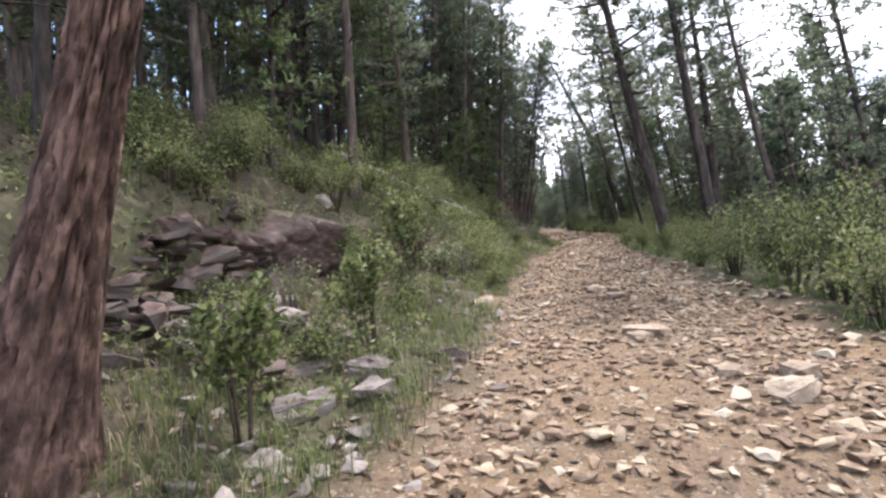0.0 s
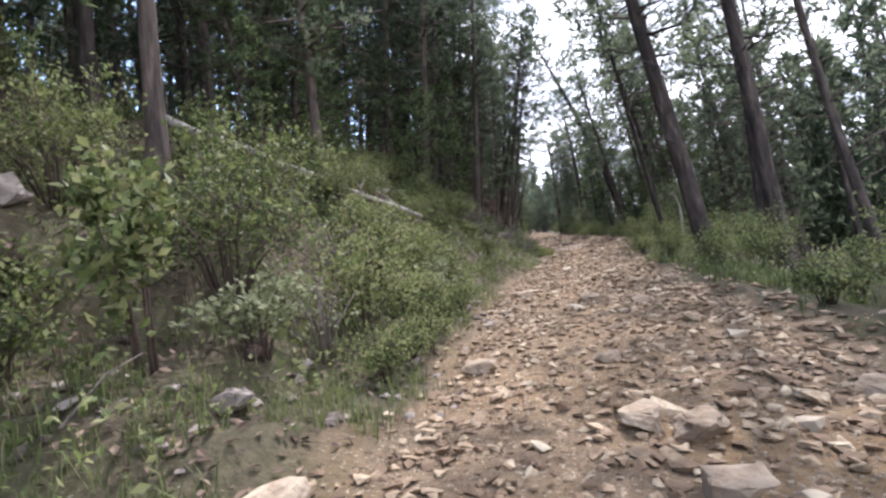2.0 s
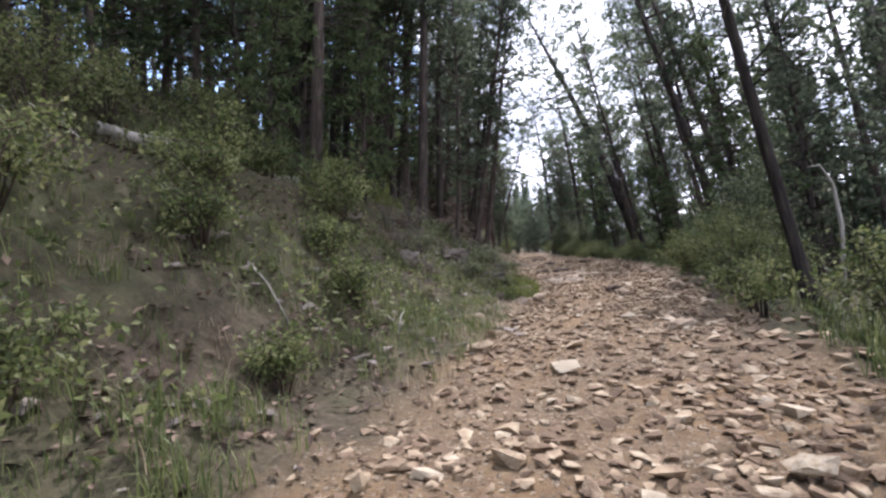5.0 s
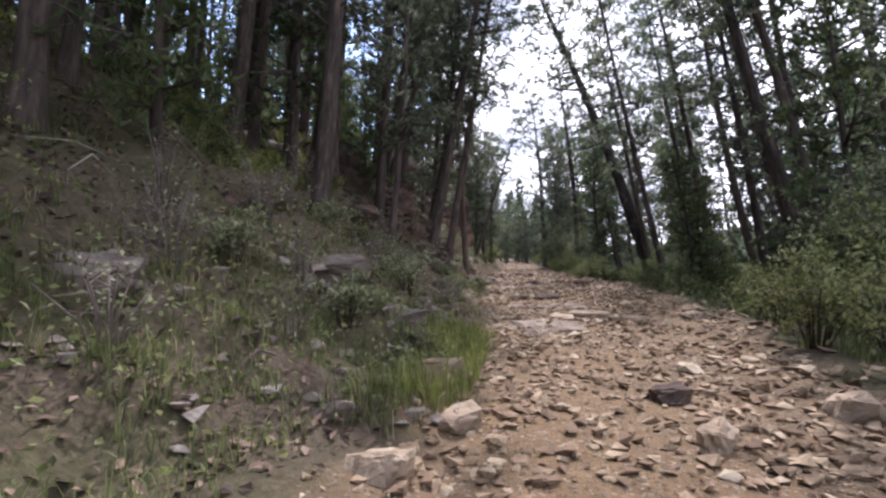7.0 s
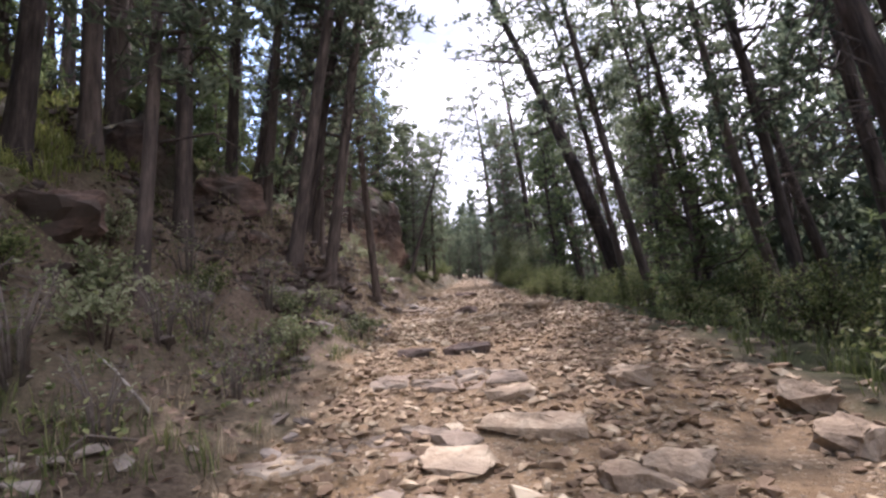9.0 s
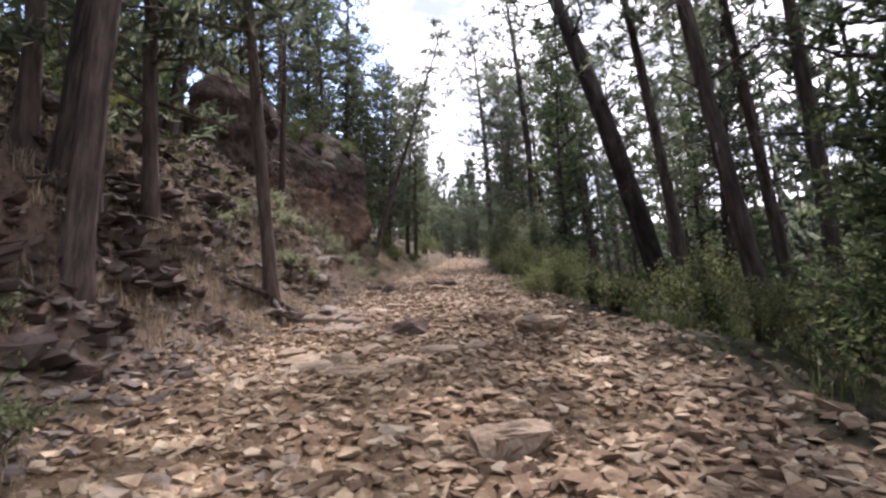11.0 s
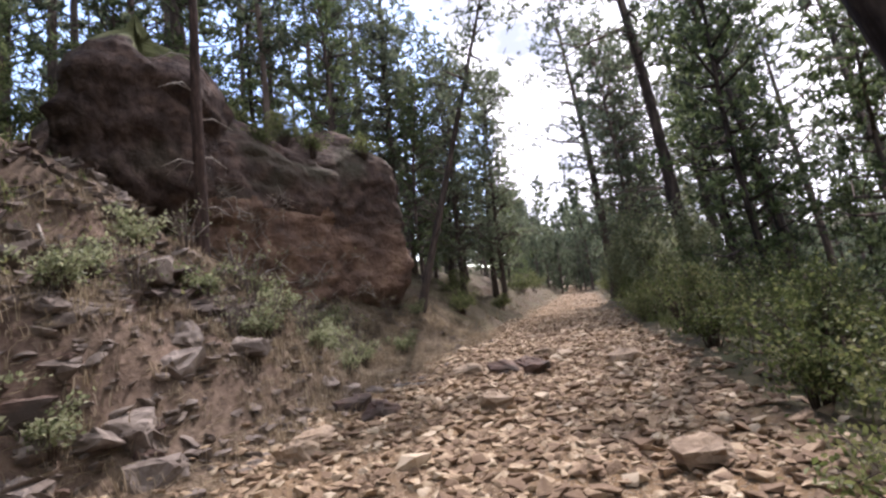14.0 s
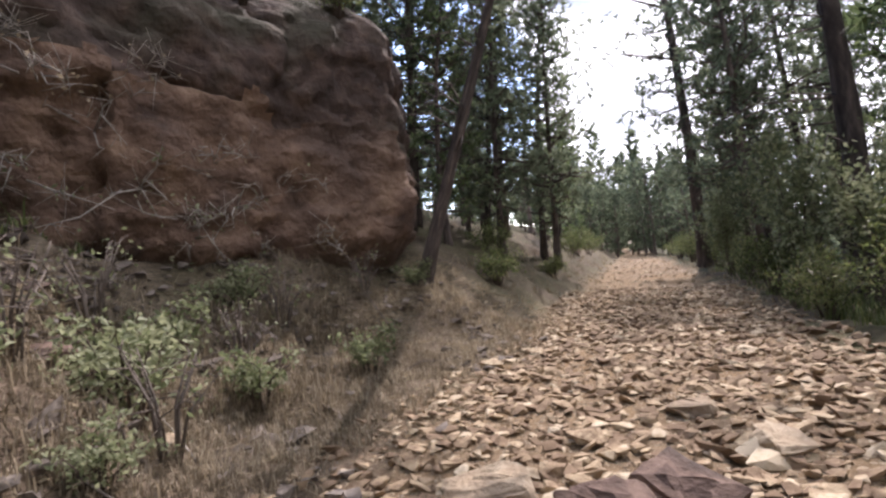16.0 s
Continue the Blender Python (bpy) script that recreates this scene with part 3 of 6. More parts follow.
# The pines that stand by the trail: kind, x, y, lean, thickness, height.
STANDING = (
    (0, 4.3, 22.1, (-0.165, 0), 0.5, 16.5), (1, 5.65, 21.2, (-0.115, 0), 0.42, 15.5), (5, 9.3, 24.0, (-0.18, 0), 0.32, 15),
    (1, 7.2, 37.6, (-0.25, 0), 0.36, 16), (5, 7.9, 38.1, (-0.27, 0), 0.3, 14.5), (3, 7.5, 55.2, (-0.36, 0), 0.72, 20), (1, 6.1, 48.9, (-0.19, 0), 0.27, 13),
    (2, 5.75, 45.3, (-0.22, 0), 0.26, 13.5), (5, 4.25, 64.3, (-0.10, -0.03), 0.48, 15), (2, 6.9, 63.0, (-0.16, 0), 0.32, 12.5), (0, 2.1, 73.6, (-0.06, 0), 0.46, 15.5), (0, 5.6, 73.2, (-0.08, 0), 0.3, 13), (2, 4.5, 75.0, (-0.06, 0), 0.28, 13), (0, 6.6, 72.4, (-0.08, 0), 0.3, 13.5), (9, 3.4, 77.8, (-0.04, 0), 0.24, 10.5), (1, 4.0, 25.4, (-0.17, 0), 0.18, 12.5),
    (5, -2.62, 59.2, (0.30, 0.1), 0.21, 10.0), (0, -1.75, 47.0, (-0.06, 0), 0.25, 13), (1, -3.05, 34.4, (0.10, 0), 0.36, 15), (3, -8.0, 40.5, (0.15, 0), 0.52, 17),
    (0, -7.7, 44.3, (0.12, 0), 0.42, 15), (2, -3.95, 44.4, (0.11, 0), 0.27, 13), (0, -2.1, 41.3, (0.2, 0), 0.27, 14), (1, -2.7, 43.4, (0.24, 0), 0.25, 13.5),
    (0, -1.85, 42.6, (0.17, 0), 0.27, 13), (0, -4.6, 29.8, (0.09, 0), 0.34, 15), (5, 8.1, 47.6, (-0.17, 0), 0.3, 15.5), (2, 8.65, 50.0, (-0.18, 0), 0.32, 14.5),
    (5, 9.4, 46.1, (-0.18, 0), 0.35, 15), (1, 11.6, 47.2, (-0.26, 0), 0.34, 16), (9, -3.2, 71.5, (0.09, 0), 0.26, 10.5), (9, -2.4, 69.5, (0.04, 0), 0.22, 9.5),
    (9, -4.4, 68.5, (0.05, 0), 0.24, 10), (2, -5.6, 36.6, (0.1, 0), 0.3, 13), (0, -4.6, 39.2, (0.1, 0), 0.34, 14), (4, -6.4, 33.2, (0.1, 0), 0.28, 12), (0, -9.2, 37.0, (0.12, 0), 0.4, 15),
    (4, -2.4, 37.0, (0.08, 0), 0.18, 11), (7, -4.3, 36.0, (0.1, 0), 0.22, 10.5), (4, -5.3, 38.0, (0.1, 0), 0.28, 13), (7, -5.6, 31.4, (0.1, 0), 0.22, 10.5), (7, -4.2, 64.6, (0.04, 0), 0.17, 7.5), (9, -3.3, 66.2, (0.06, 0), 0.2, 9), (9, -5.6, 65.6, (0.04, 0), 0.24, 10), (9, -7.4, 64.6, (0.05, 0), 0.26, 11.5),
    (2, -9.6, 64.4, (0.05, 0), 0.3, 14), (0, -12.4, 60.4, (0.06, 0), 0.36, 14), (4, -12.2, 56.2, (0.06, 0), 0.28, 12), (0, -10.6, 52.4, (0.08, 0), 0.34, 14), (7, -13.5, 53.5, (0.05, 0), 0.22, 10),
    (2, -13.4, 63.5, (0.05, 0), 0.3, 14), (7, -11.4, 66.8, (0.05, 0), 0.2, 10), (4, -8.2, 67.4, (0.05, 0), 0.24, 12), (3, 12.5, 36.5, (-0.14, 0), 0.44, 16), (0, -6.0, 66.8, (0.05, 0), 0.34, 16), (0, -8.6, 69.8, (0.05, 0), 0.36, 17), (1, -10.8, 69.2, (0.05, 0), 0.4, 17), (0, -13.2, 67.4, (0.05, 0), 0.38, 17), (0, -15.2, 61.2, (0.05, 0), 0.4, 17), (0, -15.4, 66.0, (0.05, 0), 0.4, 17), (0, -13.8, 49.6, (0.07, 0), 0.38, 16),
    (4, -6.7, 10.6, (0.08, 0), 0.24, 11), (7, -8.2, 12.6, (0.06, 0), 0.2, 9.5), (2, -7.3, 15.6, (0.08, 0), 0.28, 13), (4, -9.6, 10.4, (0.06, 0), 0.26, 12), (0, -10.2, 16.4, (0.06, 0), 0.36, 15), (0, -12.0, 22.0, (0.06, 0), 0.36, 15), (4, -7.2, 7.5, (0.06, 0), 0.24, 10), (7, -8.8, 8.6, (0.05, 0), 0.2, 9), (0, -10.6, 10.6, (0.05, 0), 0.34, 13), (7, -11.4, 8.8, (0.05, 0), 0.22, 10), (0, 9.4, 41.6, (-0.16, 0), 0.34, 15), (1, 10.8, 38.7, (-0.16, 0), 0.36, 16), (0, 8.7, 43.9, (-0.16, 0), 0.32, 14.5), (5, 12.2, 42.4, (-0.18, 0), 0.34, 15), (0, 13.4, 39.6, (-0.18, 0), 0.36, 15), (0, -8.7, 26.9, (0.06, 0), 0.32, 14), (4, -7.9, 23.1, (0.06, 0), 0.24, 11.5), (4, -6.1, 5.6, (0.06, 0), 0.2, 9), (0, -7.6, 19.6, (0.06, 0), 0.34, 14), (4, -9.2, 21.2, (0.06, 0), 0.26, 12), (2, -11.0, 23.6, (0.06, 0), 0.3, 13), (7, -6.9, 22.0, (0.06, 0), 0.2, 9), (4, -8.2, 24.6, (0.06, 0), 0.26, 12), (7, -11.2, 38.6, (0.06, 0), 0.22, 10), (7, -12.6, 41.2, (0.06, 0), 0.22, 10), (4, -10.2, 34.6, (0.06, 0), 0.26, 12), (7, -9.2, 31.0, (0.06, 0), 0.2, 9.5), (7, -6.1, 21.0, (0.06, 0), 0.17, 7.5), (7, -7.4, 26.6, (0.06, 0), 0.18, 8), (6, -5.7, 28.4, (0.05, 0), 0.13, 5.5), (6, -6.6, 24.2, (0.05, 0), 0.13, 6), (7, -8.7, 28.6, (0.06, 0), 0.2, 9), (0, -10.2, 27.2, (0.06, 0), 0.34, 14), (0, -12.2, 30.4, (0.06, 0), 0.36, 15), (4, -9.6, 25.6, (0.06, 0), 0.26, 12), (0, -13.0, 26.4, (0.06, 0), 0.36, 15),
    (0, -3.4, 39.7, (0.09, 0), 0.3, 14.5), (0, -6.9, 38.7, (0.1, 0), 0.32, 15), (4, -7.1, 35.3, (0.1, 0), 0.28, 13), (0, -5.0, 44.8, (0.1, 0), 0.32, 15), (9, -2.9, 45.4, (0.1, 0), 0.24, 12), (0, -2.55, 43.7, (0.12, 0), 0.24, 12.5), (1, -5.5, 47.3, (0.2, 0), 0.36, 15), (3, -6.3, 51.4, (0.3, 0), 0.36, 16), (0, 10.4, 71.0, (-0.12, 0), 0.34, 15), (9, 2.95, 69.5, (-0.05, 0), 0.26, 11.5), (9, 3.7, 71.4, (-0.06, 0), 0.26, 11.5), (9, 7.6, 66.4, (-0.08, 0), 0.26, 12), (9, -6.6, 70.4, (0.05, 0), 0.26, 12), (9, 9.2, 36.4, (-0.1, 0), 0.24, 10), (9, 10.6, 33.0, (-0.1, 0), 0.24, 10), (9, -7.2, 17.4, (0.05, 0), 0.22, 9.5), (9, -8.0, 30.6, (0.05, 0), 0.24, 10.5), (0, -5.3, 35.2, (0.12, 0), 0.36, 14), (1, -6.6, 32.2, (0.1, 0), 0.36, 15), (0, -5.9, 29.4, (0.1, 0), 0.34, 14), (1, -4.6, 37.8, (0.14, 0), 0.34, 15), (0, -7.6, 34.2, (0.1, 0), 0.36, 15), (9, -10.0, 13.2, (0.05, 0), 0.24, 11), (4, -7.4, 12.1, (0.06, 0), 0.24, 12), (7, -6.3, 12.5, (0.06, 0), 0.18, 8.5), (4, -8.8, 14.6, (0.06, 0), 0.24, 12), (0, 11.6, 62.0, (-0.14, 0), 0.34, 15), (0, 10.0, 56.0, (-0.12, 0), 0.36, 15),
)
for k, (kind, x, y, lean, thick, tall) in enumerate(STANDING):
    pine(kind, x, y, lean, thick, tall, turn=k * 1.7)

# The thick leaning pine at the start of the walk, with furrowed plates of bark.
def furrowed_trunk(tall, thick):
    rs = np.random.RandomState(5)
    sides, rings = 110, 150
    vs = []
    for j in range(rings):
        z = -0.4 + (tall + 0.4) * (j / (rings - 1)) ** 1.5
        r = thick / 2 * (1.0 + 1.1 * math.exp(-max(z, -0.1) / 0.8)) * (1 - 0.6 * max(z, 0) / tall)
        for s in range(sides):
            t = 2 * math.pi * s / sides
            c = Vector((math.cos(t) * 5.5, math.sin(t) * 5.5, z * 1.5))
            n = noise.noise(c * 1.1) + 0.7 * noise.noise(c * 2.6)
            cut = -0.05 * max(0.0, 1 - abs(n) * 4.5)
            q = r + cut + 0.012 * noise.noise(c * 5)
            vs.append((math.cos(t) * q, math.sin(t) * q, z))
    fs = [(j * sides + s, j * sides + (s + 1) % sides, (j + 1) * sides + (s + 1) % sides, (j + 1) * sides + s) for j in range(rings - 1) for s in range(sides)]
    return mesh_of("trunk", vs, fs, RED_BARK, True)


lean = Vector((0, 0, 1)).rotation_difference(Vector((0.30, 0.05, 1)).normalized()).to_matrix().to_4x4()
old = thing("pine_tree", "thick red-brown pine trunk with deeply furrowed bark", "tree", Matrix.Translation((-2.66, 2.9, ground_z(-2.66, 2.9) - 0.03)) @ lean, "pines on the hillside")
part("trunk", furrowed_trunk(9.0, 0.33), old)
top = part("crown", KINDS[0][0][1], old)
top.location, top.scale = (0, 0, -0.5), (0.9, 0.9, 1)

# Dead standing trunk on the bank beside the red rock.
rs = np.random.RandomState(3)
dead = thing("dead_tree", "bare dark dead trunk with broken pale twigs", "tree", Matrix.Translation((-4.3, 53.9, ground_z(-4.3, 53.9) - 0.1)))
spine = [(0, 0, -0.2), (0.02, 0, 0.5), (0.08, 0.02, 1.6), (0.16, 0, 3.0), (0.26, 0.03, 4.6), (0.30, 0.05, 6.4)]
v, f = tube(spine, [0.19, 0.12, 0.1, 0.09, 0.07, 0.03], 9)
part("trunk", mesh_of("trunk", v, f, DEAD_BARK, True), dead)
for k in range(14):
    z = rs.uniform(0.7, 5.4)
    a = rs.uniform(0, 6.28)
    b = Vector((0.03 * z + 0.02, 0, z))
    v, f = tube([b, b + Vector((math.cos(a) * 0.3, math.sin(a) * 0.3, 0.06)), b + Vector((math.cos(a) * 0.6, math.sin(a) * 0.6, -0.1))], [0.018, 0.011, 0.004], 5)
    part("branch", mesh_of("branch", v, f, DEADWOOD, True), dead)

# The wood behind: pines over both slopes, kept off the trail and the open strip of sky.
rs = np.random.RandomState(21)
rooted = [(x, y) for _, x, y, *_ in STANDING] + [(-2.55, 2.9), (-4.3, 53.9)]


def free(x, y, gap):
    return all((x - a) ** 2 + (y - b) ** 2 > gap * gap for a, b in rooted)


def wood(count, xs, ys, kinds, gap, clear_left, clear_right, tall=1.0):
    made, tries = 0, 0
    while made < count and tries < 6000:
        tries += 1
        x, y = rs.uniform(*xs), rs.uniform(*ys)
        if left_edge(y) - clear_left < x < right_edge(y) + clear_right or not free(x, y, gap):
            continue
        if (3 < x < 8 and 46 < y < 59) or (-11.5 < x < -2 and 51 < y < 64) or (-9.5 < x < -5.2 and 43 < y < 51):
            continue
        rooted.append((x, y))
        kind = kinds[rs.randint(len(kinds))]
        row = KINDS[kind][1]
        side = -0.03 - 0.008 * max(-14, min(14, x - 1))
        pine(kind, x, y, (side + rs.normal(0, 0.03), rs.normal(0, 0.02)), row[1] * rs.uniform(0.75, 1.15), row[0] * tall * rs.uniform(0.8, 1.12), rs.uniform(0, 6.28))
        made += 1


wood(8, (-14, -4.5), (13, 36), (4, 7, 4, 2, 0), 1.9, 3.8, 99)
wood(22, (-22, -5), (30, 62), (0, 1, 2, 4, 5, 0), 1.9, 4.2, 99)
wood(14, (-26, -9), (18, 80), (0, 2, 4, 7, 7), 1.7, 8, 99)
wood(25, (4, 20), (26, 78), (0, 1, 2, 4, 5), 2.2, 99, 4.0)
wood(22, (9, 30), (20, 90), (0, 2, 3, 5, 7), 2.4, 99, 7.0)
wood(22, (-18, -1), (66, 106), (0, 2, 4, 7), 1.7, 3.2, 99, 0.8)
wood(20, (0, 18), (72, 108), (0, 2, 4, 7), 1.8, 99, 3.4, 0.9)
wood(14, (-12, -1), (66, 104), (6, 8, 6), 1.4, 1.3, 99, 0.8)
wood(12, (0, 14), (72, 106), (6, 8, 6), 1.4, 99, 1.2, 0.8)
wood(26, (-12, 6), (104, 128), (0, 2, 7, 6, 7), 1.6, -0.6, -0.6, 0.8)
wood(5, (-9, -3.5), (14, 50), (6, 8, 8), 1.2, 3.0, 99)
wood(12, (4.5, 14), (28, 66), (6, 8, 7), 1.3, 99, 2.6)
wood(70, (-30, -10.6), (6, 66), (0, 4, 2, 7, 4), 1.7, 9, 99)
wood(26, (-24, -10.6), (4, 40), (7, 6, 7, 4), 1.5, 9, 99)
wood(34, (-9, 8), (92, 106), (6, 7, 8, 6), 1.1, -9, -9)
pine(6, 5.8, 42.4, (-0.1, 0), 0.16, 4.6, 1.2, "dense dark young conifer with boughs to the ground", "pines on the hillside")
pine(6, 6.5, 43.3, (-0.1, 0), 0.14, 3.6, 4.1, "dense dark young conifer with boughs to the ground", "pines on the hillside")


# Woods far off, over the slopes and across the valley.
def far_woods(count, xs, ys, seed, tufts=60, long=1.5, wide=0.75):
    rs = np.random.RandomState(seed)
    x, y = rs.uniform(*xs, count), rs.uniform(*ys, count)
    z = height(x, y)
    tall = rs.uniform(8, 15, count)
    cs, ws = [], []
    for k in range(count):
        n = tufts
        s = rs.uniform(0.12, 1.0, n)
        r = (1 - s) * tall[k] * 0.2 + 0.15
        a = rs.uniform(0, 6.28, n)
        cs.append(np.stack([x[k] + r * np.cos(a) * rs.rand(n) ** 0.5, y[k] + r * np.sin(a) * rs.rand(n) ** 0.5, z[k] + s * tall[k]], -1))
        ws.append(np.stack([np.cos(a) * 0.5, np.sin(a) * 0.5, np.full(n, 0.6)], -1))
    v, f = blades(rs, np.concatenate(cs), np.concatenate(ws), 3, long, wide, 0.7)
    return tagged(new("distant_woods", mesh_of("distant_woods", v, f, NEEDLE)), "dense green pine woods on the far slopes", "woods", kind="stuff")


far_woods(260, (72, 420), (-20, 420), 1, 50)
far_woods(240, (55, 210), (-10, 320), 8, 45)
far_woods(300, (120, 340), (40, 420), 9, 36, 2.4, 1.2)
far_woods(44, (13, 28), (34, 58), 10, 150, 0.85, 0.3)
far_woods(60, (-130, -45), (20, 190), 2, 50)
far_woods(170, (-60, 80), (142, 260), 3, 50)
far_woods(100, (22, 72), (14, 150), 4, 180, 0.85, 0.3)
far_woods(36, (-48, -20), (14, 130), 5, 170, 0.85, 0.3)
far_woods(40, (-12, 14), (118, 142), 6, 160, 0.9, 0.35)


# ---- rock ----
def lump(seed, size, flat=0.6, cuts=2, rough=0.12, points=11):
    """An angular boulder: the hull of random points, cut finer and roughened."""
    rs = np.random.RandomState(seed)
    bm = bmesh.new()
    for _ in range(points):
        p = rs.normal(0, 1, 3)
        p = p / np.abs(p).max() * rs.uniform(0.75, 1.0)
        bm.verts.new((p[0] * size[0] / 2, p[1] * size[1] / 2, min(p[2], 0.62 + 0.1 * p[0]) * size[2] / 2))
    res = bmesh.ops.convex_hull(bm, input=bm.verts)
    bmesh.ops.delete(bm, geom=[g for g in res["geom_interior"] if isinstance(g, bmesh.types.BMVert)], context="VERTS")
    if cuts:
        bmesh.ops.triangulate(bm, faces=bm.faces)
        bmesh.ops.subdivide_edges(bm, edges=bm.edges, cuts=cuts, use_grid_fill=True)
        s = min(size)
        for vert in bm.verts:
            q = vert.co / max(size) * 5 + Vector((seed, 0, 0))
            vert.co += vert.co.normalized() * s * rough * (noise.noise(q) + 0.6 * noise.noise(q * 2.3) + 0.35 * noise.noise(q * 5.1))
    me = bpy.data.meshes.new("stone")
    bm.to_mesh(me)
    bm.free()
    return me


def boulder(name, seed, x, y, size, turn=0, tilt=0, mat=BOULDER, sink=0.25, label="weathered tan stone lying on the trail", group="large stones on the trail", z=None):
    me = lump(seed, size, cuts=3 if max(size) > 0.65 else 2 if max(size) > 0.3 else 1, rough=0.15, points=24)
    me.materials.append(mat)
    ob = new(name, me)
    low = min(v.co.z for v in me.vertices)
    ob.matrix_basis = pose(x, y, (ground_z(x, y) if z is None else z) - low - sink * size[2], tilt, tilt * 0.5, turn)
    return tagged(ob, label, "rock", group)


